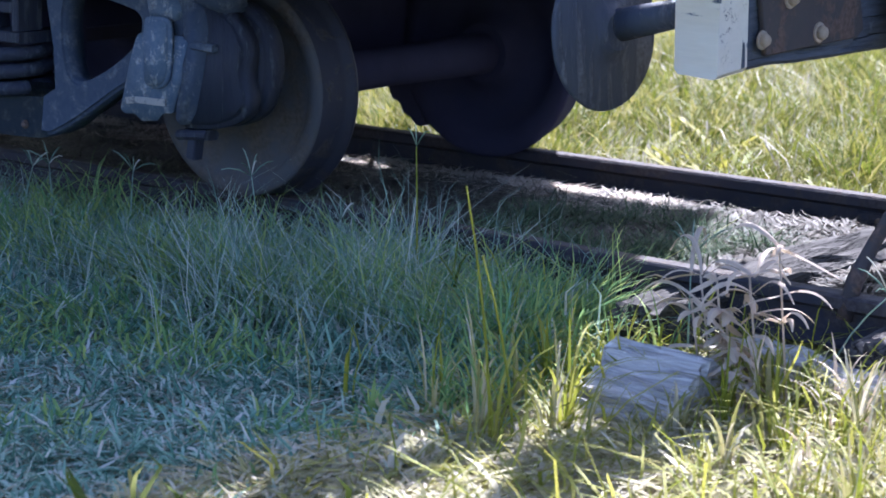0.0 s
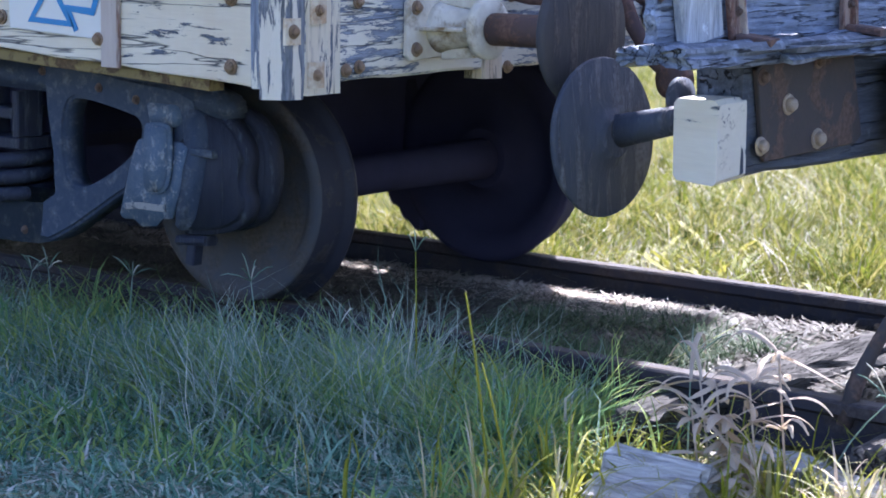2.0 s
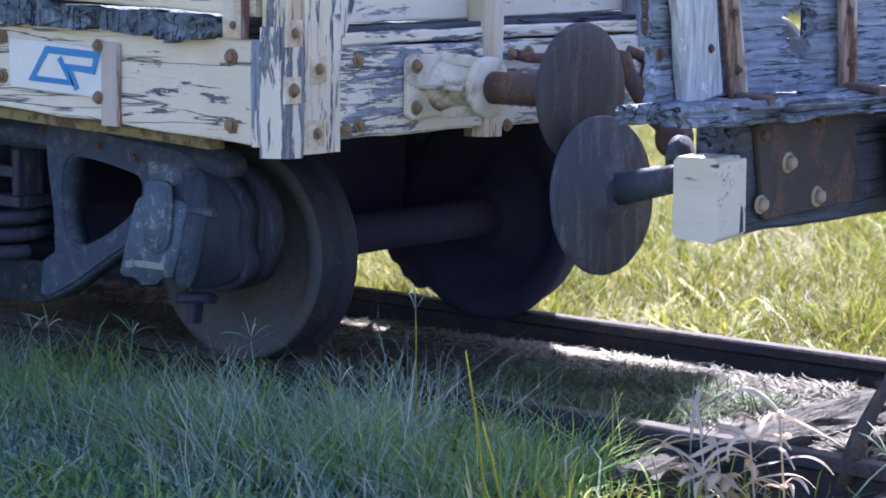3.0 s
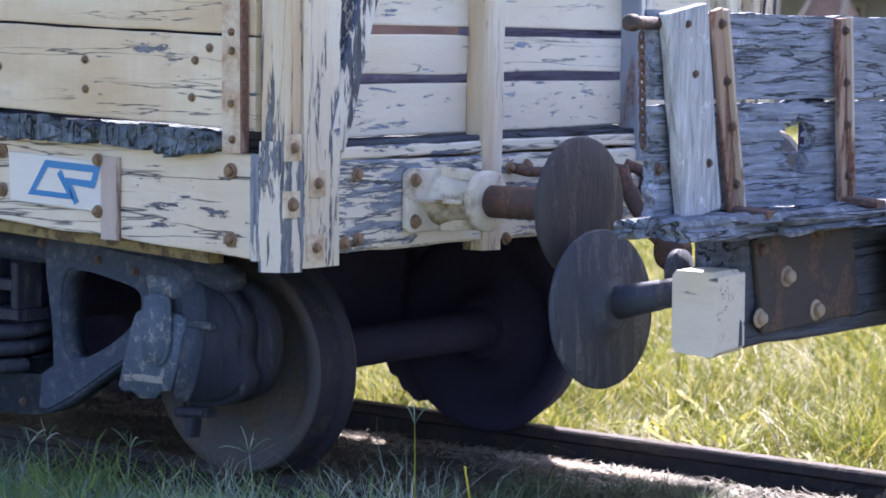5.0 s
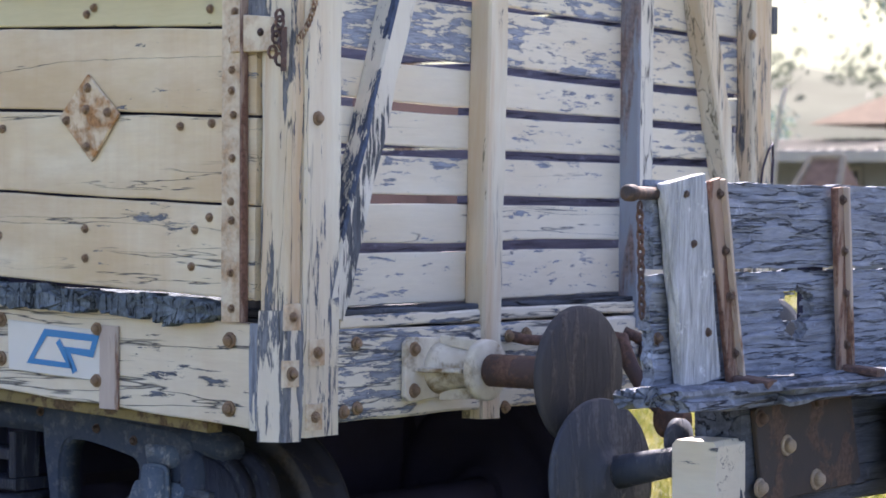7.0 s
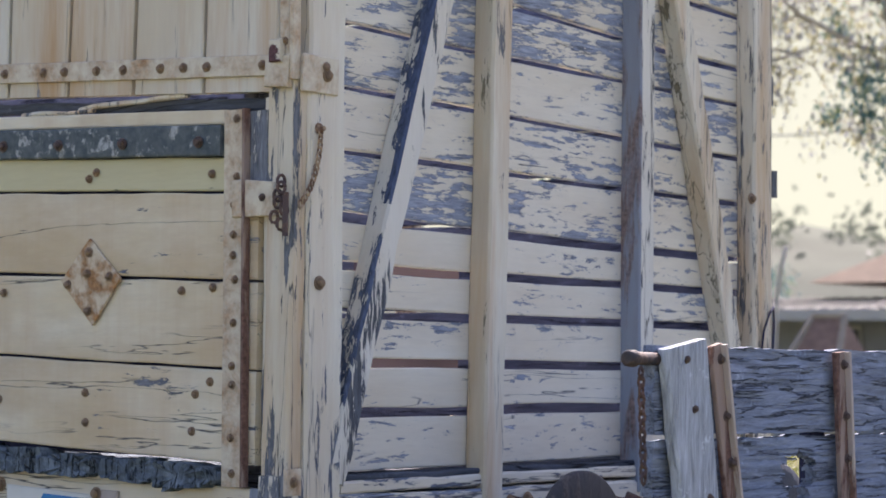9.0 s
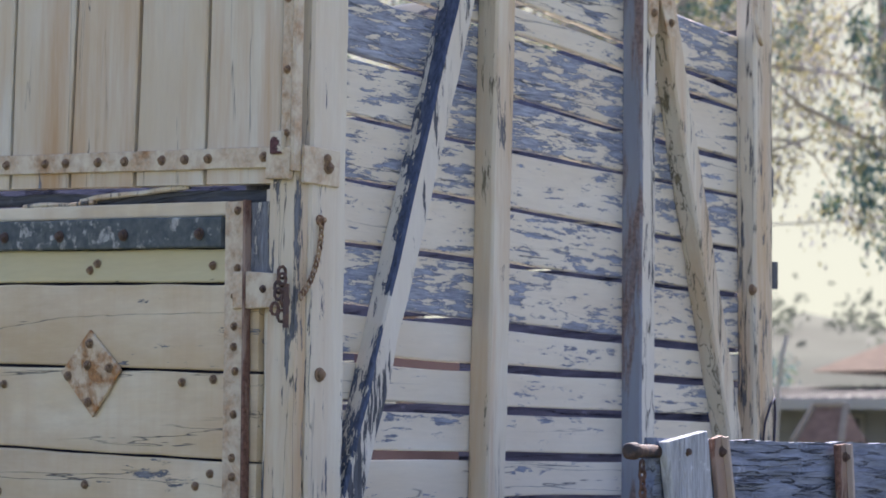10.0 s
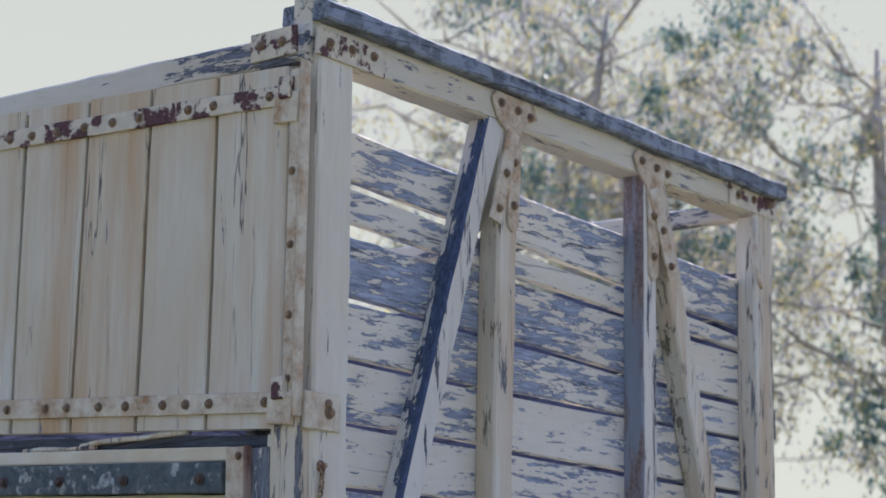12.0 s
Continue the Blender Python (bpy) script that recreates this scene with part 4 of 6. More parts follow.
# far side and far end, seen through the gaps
# Far slats are toned navy so the gaps between boards look shaded.
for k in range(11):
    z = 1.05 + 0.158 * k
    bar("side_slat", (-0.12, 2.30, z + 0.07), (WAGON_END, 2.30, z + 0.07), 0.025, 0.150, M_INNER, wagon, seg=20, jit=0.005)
for x in (-1.6, -3.4, -5.2, -7.0, -8.5):
    bar("side_post", (x, 2.33, 0.75), (x, 2.33, 3.0), 0.09, 0.05, M_POST, wagon, up=(0, 1, 0))
for k in range(11):
    z = 1.05 + 0.158 * k
    bar("end_slat", (WAGON_END, 0.05, z + 0.07), (WAGON_END, 2.3, z + 0.07), 0.03, 0.140, M_SLAT, wagon, seg=6, jit=0.005)
for k in range(11):
    z = 1.05 + 0.158 * k
    bar("side_slat", (-2.35, 0.03, z + 0.07), (WAGON_END, 0.03, z + 0.07), 0.03, 0.150, M_SLAT_LOW, wagon, seg=10, jit=0.004)
for x in (-2.32, -4.4, -6.5, -8.5):
    bar("side_post", (x, 0.0, 0.72), (x, 0.0, 3.05), 0.10, 0.06, M_POST, wagon, up=(0, 1, 0), seg=4)


# ---- bogie ----
def rounded(pts, times=2):
    """Cut the corners of a closed outline until it reads as a cast curve."""
    for _ in range(times):
        out = []
        for (ax_, az_), (bx_, bz_) in zip(pts, pts[1:] + pts[:1]):
            out += [(0.75 * ax_ + 0.25 * bx_, 0.75 * az_ + 0.25 * bz_), (0.25 * ax_ + 0.75 * bx_, 0.25 * az_ + 0.75 * bz_)]
        pts = out
    return pts


def holed_slab(outer, inner, a, thick, bev=0.010):
    """A cast plate in the plane y = a with one opening through it."""
    bm = bmesh.new()
    edges = []
    for loop in (outer, inner):
        vs = [bm.verts.new((px_, a, pz_)) for px_, pz_ in loop]
        edges += [bm.edges.new((vs[i], vs[(i + 1) % len(vs)])) for i in range(len(vs))]
    bmesh.ops.triangle_fill(bm, edges=edges, use_beauty=True)
    out = bmesh.ops.extrude_face_region(bm, geom=list(bm.faces))
    bmesh.ops.translate(bm, verts=[v for v in out["geom"] if isinstance(v, bmesh.types.BMVert)], vec=(0, thick, 0))
    bmesh.ops.recalc_face_normals(bm, faces=bm.faces)
    bmesh.ops.bevel(bm, geom=[e for e in bm.edges if e.calc_face_angle(0) > 1.2], offset=bev, segments=2, affect="EDGES")
    for f in bm.faces:
        f.smooth = abs(f.normal.y) < 0.95
    return bm


def make_bogie():
    bogie = empty("bogie", (-1.58, 1.174, 0.0), "dark greasy cast-steel bogie with coil springs on rusty rails", "bogie", "bogies of the cattle wagon")
    for xc in (-0.68, -2.48):
        axle = part("axle", lathe(bmesh.new(), (xc + 0.015, 0.30, 0.325), (-0.055, 1, 0), [(0, 0.055), (0.3, 0.07), (0.87, 0.062), (1.44, 0.07), (1.75, 0.055)], 20), M_SHADE_DARK, bogie)
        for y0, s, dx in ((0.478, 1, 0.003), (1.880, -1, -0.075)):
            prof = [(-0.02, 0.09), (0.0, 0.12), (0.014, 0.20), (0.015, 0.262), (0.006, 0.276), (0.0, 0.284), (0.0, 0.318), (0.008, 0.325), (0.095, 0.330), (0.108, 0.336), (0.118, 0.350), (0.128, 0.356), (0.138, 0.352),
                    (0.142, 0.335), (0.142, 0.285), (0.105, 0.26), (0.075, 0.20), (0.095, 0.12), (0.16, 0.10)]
            # Far wheels get the shade colour, near ones plain steel.
            w = part("wheel", lathe(bmesh.new(), (xc + dx, y0, 0.326), (0.054 * -s, s, 0), prof, 72), M_WHEEL if s == 1 else M_SHADE_DARK, bogie, "dark steel wheel with a brown rusty web")
            if s == 1:
                w.data.materials.append(M_TREAD)
                for f in w.data.polygons:
                    if 7 <= f.index // 72 <= 13 and len(f.vertices) == 4:
                        f.material_index = 1
    for y, s in ((0.30, 1), (2.05, -1)):
        frame_ = part("side_frame", slab(bmesh.new(), [(-2.62, 0.655), (-2.35, 0.70), (-1.9, 0.70), (-1.25, 0.70), (-0.93, 0.675), (-0.58, 0.655), (-0.50, 0.63), (-0.49, 0.58), (-0.53, 0.56), (-0.60, 0.575), (-0.90, 0.585), (-1.24, 0.60), (-1.9, 0.61), (-2.3, 0.585), (-2.62, 0.56)], y - 0.04, 0.09, bev=0.012, rounds=2), M_FRAME, bogie, "cast side frame with triangular openings")
        for m_ in (1, -1):
            def q(x):
                return x if m_ == 1 else -3.16 - x
            truss = [(q(-1.275), 0.690), (q(-1.10), 0.690), (q(-0.93), 0.668), (q(-0.70), 0.650), (q(-0.62), 0.625), (q(-0.60), 0.57), (q(-0.66), 0.50), (q(-0.74), 0.425), (q(-0.962), 0.305), (q(-1.13), 0.205), (q(-1.25), 0.148), (q(-1.30), 0.15), (q(-1.285), 0.27), (q(-1.232), 0.30), (q(-1.238), 0.42), (q(-1.262), 0.548)]
            gap = rounded([(q(-1.190), 0.490), (q(-1.165), 0.590), (q(-1.08), 0.592), (q(-0.93), 0.568), (q(-0.845), 0.548), (q(-0.850), 0.48), (q(-0.93), 0.405), (q(-1.062), 0.335), (q(-1.13), 0.318), (q(-1.168), 0.345)], 2)
            part("truss", holed_slab(truss, gap, y - s * 0.048, s * 0.09), M_FRAME, frame_, "cast truss with a rounded triangular opening")
            kp = part("keeper", slab(bmesh.new(), [(q(-0.843), 0.492), (q(-0.857), 0.471), (q(-0.882), 0.406), (q(-0.924), 0.262), (q(-0.905), 0.250), (q(-0.863), 0.254), (q(-0.830), 0.234), (q(-0.805), 0.238), (q(-0.772), 0.241), (q(-0.750), 0.264), (q(-0.704), 0.270), (q(-0.673), 0.358), (q(-0.631), 0.480), (q(-0.645), 0.492), (q(-0.696), 0.496)], y - s * 0.062, 0.02 * s, bev=0.004, rounds=2), M_KEEPER, frame_, "blue-grey worn keeper plate")
            part("cover", slab(bmesh.new(), rounded([(q(-0.800), 0.530), (q(-0.785), 0.548), (q(-0.704), 0.550), (q(-0.685), 0.53), (q(-0.690), 0.391), (q(-0.716), 0.345), (q(-0.77), 0.335), (q(-0.806), 0.350)]), y - s * 0.088, 0.03 * s, bev=0.010, rounds=3), M_KEEPER, kp)
            bar("lip", (q(-0.895), y - s * 0.064, 0.292), (q(-0.725), y - s * 0.064, 0.300), 0.005, 0.020, M_KEEPER_PALE, kp, seg=14, jit=0.006, ch=0.002)
            part("bracket", slab(bmesh.new(), [(q(-0.815), 0.600), (q(-0.690), 0.602), (q(-0.672), 0.575), (q(-0.676), 0.545), (q(-0.70), 0.535), (q(-0.80), 0.535)], y - s * 0.056, 0.02 * s, bev=0.005, rounds=2), M_KEEPER, frame_)
            part("jaw", slab(bmesh.new(), rounded([(q(-0.66), 0.595), (q(-0.58), 0.592), (q(-0.565), 0.50), (q(-0.595), 0.36), (q(-0.63), 0.25), (q(-0.68), 0.235), (q(-0.70), 0.26), (q(-0.66), 0.40)], 1), y - s * 0.060, 0.05 * s, bev=0.006, rounds=2), M_FRAME, frame_)
            # Unseen far box kept small, clearing the sun's way to the far rail.
            if s == -1:
                part("axle_box", slab(bmesh.new(), rounded([(q(-0.78), 0.59), (q(-0.62), 0.59), (q(-0.60), 0.40), (q(-0.64), 0.25), (q(-0.76), 0.25)]), y + 0.045, -0.08, bev=0.012, rounds=2), M_GREASE, frame_)
                continue
            ax = part("axle_box", slab(bmesh.new(), rounded([(q(-0.70), 0.60), (q(-0.60), 0.604), (q(-0.50), 0.575), (q(-0.45), 0.53), (q(-0.42), 0.47), (q(-0.44), 0.40), (q(-0.415), 0.32), (q(-0.46), 0.265), (q(-0.55), 0.235), (q(-0.66), 0.225), (q(-0.72), 0.23)]), y - s * 0.045, 0.08 * s, bev=0.018, rounds=3), M_GREASE, frame_, "greasy stepped axle box casting")
            part("axle_box_step", slab(bmesh.new(), rounded([(q(-0.70), 0.60), (q(-0.54), 0.605), (q(-0.45), 0.56), (q(-0.405), 0.49), (q(-0.40), 0.39), (q(-0.43), 0.30), (q(-0.50), 0.25), (q(-0.60), 0.225), (q(-0.70), 0.24)]), y + s * 0.025, 0.09 * s, bev=0.020, rounds=3), M_GREASE, ax)
            bar("axle_box_lug", (q(-0.62), y - s * 0.055, 0.475), (q(-0.53), y - s * 0.055, 0.470), 0.03, 0.022, M_FRAME, ax, seg=3, jit=0.003)
            bar("pedestal_tie", (q(-0.72), y, 0.205), (q(-0.60), y, 0.21), 0.06, 0.03, M_GREASE, frame_, seg=4, jit=0.006, ch=0.01)
            bar("foot_lug", (q(-0.675), y, 0.135), (q(-0.665), y, 0.205), 0.035, 0.04, M_GREASE, frame_, up=(0, 1, 0))
        part("bottom_member", slab(bmesh.new(), rounded([(-2.0, 0.275), (-1.58, 0.265), (-1.16, 0.275), (-1.08, 0.325), (-1.00, 0.315), (-1.13, 0.205), (-1.25, 0.142), (-1.36, 0.125), (-1.80, 0.125), (-1.91, 0.142), (-2.03, 0.205), (-2.16, 0.315), (-2.08, 0.325)]), y - 0.046, 0.10, bev=0.012, rounds=2), M_FRAME, frame_)
        for bx, bz in ((-1.27, 0.665), (-1.02, 0.63), (-0.86, 0.605), (-1.36, 0.17)):
            bolt(frame_, bx, y - s * 0.05, bz, 0.018, "-y", BOLT_DARK)
        # Unseen far springs are set aside so sun reaches that rail.
        for xs in (-1.43, -1.73) if s == 1 else (-1.68, -1.87):
            pts = [(xs + 0.085 * math.cos(t), y + 0.085 * math.sin(t), 0.235 + 0.0085 * t) for t in [0.35 * k for k in range(60)]]
            part("spring", bent(bmesh.new(), pts, 0.023, 8), M_GREASE, bogie)
        bar("spring_cap", (-1.33 if s == 1 else -1.60, y, 0.44), (-1.83, y, 0.44), 0.19, 0.035, M_GREASE, bogie)
        for xs in (-1.43, -1.73):
            bar("bolster_end", (xs - 0.09, y - s * 0.02, 0.53), (xs + 0.07, y - s * 0.02, 0.53), 0.14, 0.035, M_GREASE, bogie)
            bar("bolster_rib", (xs - 0.075, y - s * 0.04, 0.46), (xs - 0.075, y - s * 0.04, 0.60), 0.03, 0.10, M_GREASE, bogie, up=(0, 1, 0))
            bar("bolster_rib", (xs + 0.075, y - s * 0.04, 0.46), (xs + 0.075, y - s * 0.04, 0.60), 0.03, 0.10, M_GREASE, bogie, up=(0, 1, 0))
    # Sheets added behind the springs to darken the openings.
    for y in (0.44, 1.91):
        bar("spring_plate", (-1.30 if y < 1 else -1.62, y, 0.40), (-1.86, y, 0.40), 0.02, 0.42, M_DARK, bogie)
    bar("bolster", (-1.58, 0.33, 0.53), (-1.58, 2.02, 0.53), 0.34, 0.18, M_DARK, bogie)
    # Brake beams made tall enough to black out the view between the wheels.
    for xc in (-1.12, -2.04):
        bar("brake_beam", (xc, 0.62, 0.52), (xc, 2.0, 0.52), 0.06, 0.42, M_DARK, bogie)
    for y in (0.54, 1.81):
        for xc, s in ((-1.065, 1), (-2.095, -1)):
            bar("brake_block", (xc, y, 0.25), (xc + 0.01 * s, y, 0.45), 0.07, 0.05, M_GREASE, bogie, up=(0, 1, 0), seg=3)
    part("brake_hanger", slab(bmesh.new(), [(-1.20, 0.60), (-1.10, 0.60), (-1.02, 0.36), (-1.01, 0.05), (-1.04, 0.045), (-1.075, 0.075), (-1.10, 0.082), (-1.125, 0.125), (-1.155, 0.13), (-1.18, 0.18)], 1.73, 0.06, bev=0.008), M_SHADE_DARK, bogie)
    part("brake_rod", bent(bmesh.new(), [(-0.95, 1.1, 0.40), (-1.25, 1.12, 0.39), (-1.6, 1.15, 0.38)], 0.018), M_TREAD, bogie)
    return bogie


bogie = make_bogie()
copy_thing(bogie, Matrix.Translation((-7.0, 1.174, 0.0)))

# ---- the derelict open wagon ----
low = empty("open_wagon", (2.4, 1.17, 0.0), "derelict open wagon end of split grey planks with rusty straps", "railway wagon")
head = bar("headstock", (0.935, 0.60, 0.655), (0.935, 2.30, 0.655), 0.13, 0.285, M_HEAD_DARK, low, seg=24, jit=0.008, ch=0.010, label="headstock of blackened split timber")
part("headstock_end", beam(bmesh.new(), (0.935, 0.490, 0.608), (0.935, 0.620, 0.612), 0.136, 0.215, seg=8, jit=0.007, ch=0.012), M_BLOCK, head, "white-painted beam end, cracked")
bar("headstock_tail", (0.92, 0.615, 0.655), (0.92, 0.70, 0.66), 0.13, 0.25, M_HEAD_DARK, head, seg=4, jit=0.010)
plate = part("plate", slab(bmesh.new(), [(0.690, 0.545), (1.150, 0.560), (1.182, 0.578), (1.120, 0.815), (1.10, 0.825), (0.665, 0.800), (0.640, 0.785)], 1.002, 0.016, "x"), M_PLATE, low, "rusted steel plate with big bolts")
bar("plate_lip", (1.03, 0.95, 0.808), (1.03, 1.22, 0.812), 0.06, 0.012, M_PLATE, plate, seg=3, jit=0.004)
for y, z, r in ((0.795, 0.688, 0.036), (0.945, 0.588, 0.036), (0.668, 0.588, 0.032), (0.668, 0.765, 0.028), (0.94, 0.795, 0.028)):
    bolt(plate, 1.016, y, z, r, "x", BOLT_PALE if r < 0.045 and z < 0.7 else BOLT_DARK)
part("deck_plank", rough_timber((1.02, 0.165, 0.842), (1.02, 1.05, 0.840), 0.21, 0.055, 2.0, 0.017, 70, 12, 5), M_DECK, low, "rotten deck plank with a splintered edge")
part("deck_plank", rough_timber((1.035, 0.60, 0.832), (1.035, 2.3, 0.850), 0.23, 0.042, 5.0, 0.019, 90, 12, 5), M_DECK, low)
# Dark box added to stand for the shaded recess beside the plate.
bar("deck_bearer", (1.08, 1.26, 0.66), (1.08, 2.2, 0.68), 0.05, 0.24, M_DARK, low, seg=6, jit=0.004)
bar("deck_strip", (1.12, 1.20, 0.555), (1.12, 2.2, 0.56), 0.03, 0.02, M_GREYY, low, seg=6, jit=0.004)


def end_plank(z0, z1, y0, y1, x, hole=None):
    """A split plank of the end wall; a rotted hole is left open in it."""
    bm = bmesh.new()
    ny, nz = (190, 26) if hole else (90, 14)
    def vert(j, i, back):
        y, f = y0 + (y1 - y0) * j / ny, i / nz
        z = z0 + (z1 - z0) * f
        edge = 0.5 - abs(f - 0.5)
        z += (noise.noise((y * 11, z0 * 5, 0)) * 0.007 + noise.noise((y * 31, z0 * 5, 3)) * 0.004) * (1 if edge < 0.05 else 0.2)
        dx = 0.006 * noise.noise((y * 3, z * 16, 2)) + 0.005 * noise.noise((y * 9, z * 60, 5))
        return (x + dx - (0.035 if back else 0.0), y + (noise.noise((z * 23, y0, 1)) * 0.012 if j in (0, ny) else 0), z)
    fr = [[bm.verts.new(vert(j, i, False)) for i in range(nz + 1)] for j in range(ny + 1)]
    bk = [[bm.verts.new(vert(j, i, True)) for i in range(nz + 1)] for j in range(ny + 1)]

    def out(j, i):
        if hole is None:
            return False
        yc, zc = y0 + (y1 - y0) * (j + 0.5) / ny, z0 + (z1 - z0) * (i + 0.5) / nz
        a, b, ry, rz = hole
        return ((yc - a) / ry) ** 2 + ((zc - b) / rz) ** 2 < 1 + 0.8 * noise.noise((yc * 22, zc * 46, 4)) + 0.6 * noise.noise((yc * 60, zc * 110, 8))
    gone = {(j, i) for j in range(ny) for i in range(nz) if out(j, i)}
    for j in range(ny):
        for i in range(nz):
            if (j, i) in gone:
                continue
            bm.faces.new((fr[j][i], fr[j + 1][i], fr[j + 1][i + 1], fr[j][i + 1]))
            bm.faces.new((bk[j][i + 1], bk[j + 1][i + 1], bk[j + 1][i], bk[j][i]))
            for dj, di, a, b in ((-1, 0, (j, i + 1), (j, i)), (1, 0, (j + 1, i), (j + 1, i + 1)), (0, -1, (j, i), (j + 1, i)), (0, 1, (j + 1, i + 1), (j, i + 1))):
                o = (j + dj, i + di)
                if o in gone or not (0 <= o[0] < ny and 0 <= o[1] < nz):
                    bm.faces.new((fr[a[0]][a[1]], fr[b[0]][b[1]], bk[b[0]][b[1]], bk[a[0]][a[1]]))
    bmesh.ops.recalc_face_normals(bm, faces=bm.faces)
    return bm


part("end_plank", end_plank(1.150, 1.366, 0.20, 2.25, 1.0), M_GREYY, low)
part("end_plank", end_plank(1.005, 1.138, 0.20, 2.25, 0.995, (0.875, 1.048, 0.095, 0.046)), M_GREYY, low)
part("end_plank", end_plank(0.870, 1.010, 0.21, 2.25, 1.0, (0.86, 0.985, 0.05, 0.024)), M_GREYY, low)
bar("end_stanchion", (0.955, 1.005, 0.86), (0.955, 1.005, 1.33), 0.07, 0.04, M_DARK, low, up=(1, 0, 0))
ps = bar("end_post", (1.02, 0.372, 0.870), (1.02, 0.288, 1.372), 0.172, 0.032, M_PALEZ, low, up=(1, 0, 0), seg=12, jit=0.005, ch=0.006, label="pale weathered board nailed upright on the planks")
for y, z in ((0.285, 1.335), (0.322, 1.215), (0.392, 0.995)):
    bolt(ps, 1.034, y, z, 0.016, "x", BOLT_DARK)
for (ya, za), (yb, zb) in (((0.528, 0.868), (0.428, 1.372)), ((1.068, 0.872), (1.030, 1.362))):
    st = bar("strap", (1.022, ya, za), (1.022, yb, zb), 0.048, 0.016, M_RUST_WORN, low, up=(1, 0, 0), seg=6, jit=0.003, ch=0.003, label="rusty angle-iron strap with bolts")
    bar("strap_flange", (1.036, ya + 0.020, za), (1.036, yb + 0.020, zb), 0.010, 0.022, M_FLANGE, st, up=(1, 0, 0), seg=4, jit=0.002, ch=0.002)
    bar("strap_foot", (1.03, ya + 0.01, za + 0.005), (1.12, ya + 0.03, za - 0.005), 0.07, 0.02, M_RUST, st, seg=2, jit=0.003)
    for f in (0.14, 0.42, 0.65, 0.93):
        bolt(st, 1.030, ya + (yb - ya) * f + 0.008, za + (zb - za) * f, 0.017, "x", BOLT_DARK)
pin = part("pin", lathe(bmesh.new(), (1.0, 0.085, 1.335), (0, 1, 0), [(0, 0.014), (0.006, 0.020), (0.03, 0.021), (0.042, 0.016), (0.13, 0.016)], 16), M_PLATE, low, "rusty pin with a hanging chain")
bm = bmesh.new()
for k in range(13):
    c = Vector((1.0, 0.145 + 0.0012 * k, 1.30 - 0.021 * k))
    bent(bm, [c + Vector((0.008 * math.cos(t) * (k % 2), 0.008 * math.cos(t) * (1 - k % 2), 0.015 * math.sin(t))) for t in [2 * math.pi * j / 8 for j in range(9)]], 0.0038, 6)
part("chain", bm, M_RUST, pin)
bolt(low, 1.0, 0.225, 0.985, 0.020, "x", BOLT_DARK)
# side frame on the far side, carried by its wheels
bar("sole_bar", (1.0, 2.15, 0.70), (5.6, 2.15, 0.70), 0.10, 0.22, M_DARK, low)
bar("sole_bar", (1.4, 1.20, 0.70), (5.6, 1.20, 0.70), 0.10, 0.18, M_DARK, low)
for xc in (3.6,):
    ws = part("axle", tube(bmesh.new(), (xc, 0.4, 0.325), (xc, 1.95, 0.325), 0.06), M_GREASE, low)
    for y0, s in ((0.475, 1), (1.873, -1)):
        part("wheel", lathe(bmesh.new(), (xc, y0, 0.326), (0, s, 0), [(0, 0.09), (0.035, 0.2), (0.0, 0.285), (0.0, 0.318), (0.095, 0.33), (0.128, 0.356), (0.142, 0.33), (0.10, 0.2), (0.16, 0.1)], 48), M_WHEEL, low)
    bar("axle_guard", (xc, 1.98, 0.25), (xc, 2.12, 0.72), 0.2, 0.05, M_DARK, low, up=(0, 1, 0))
bar("cross_bearer", (3.6, 1.15, 0.72), (3.6, 2.2, 0.72), 0.12, 0.12, M_DARK, low)
# its buffer, drooping towards the other wagon
lb = part("buffer", tube(bmesh.new(), (0.62, 0.555, 0.600), (0.88, 0.540, 0.660), 0.046, 0.036, 24), M_STEEL, low, "drooping steel buffer with a thin round disc")
part("disc", lathe(bmesh.new(), (0.615, 0.535, 0.590), (1, -0.05, 0.06), [(-0.018, 0.0005), (-0.016, 0.15), (-0.010, 0.205), (0.0, 0.211), (0.010, 0.206), (0.012, 0.10), (0.03, 0.062), (0.05, 0.05)], 56, 0.002), M_STEEL, lb)
part("lug", lathe(bmesh.new(), (0.80, 0.62, 0.70), (1, 0, 0), [(-0.02, 0.02), (-0.01, 0.055), (0.01, 0.055), (0.02, 0.02)], 20), M_STEEL, lb)
part("hanger_rod", bent(bmesh.new(), [(1.50, 0.62, 0.36), (1.475, 0.60, 0.24), (1.43, 0.55, 0.12), (1.405, 0.52, 0.04), (1.39, 0.50, -0.06)], [0.017, 0.017, 0.018, 0.022, 0.020], 12), M_PLATE, low, "rusty drop rod hanging beside the rail")


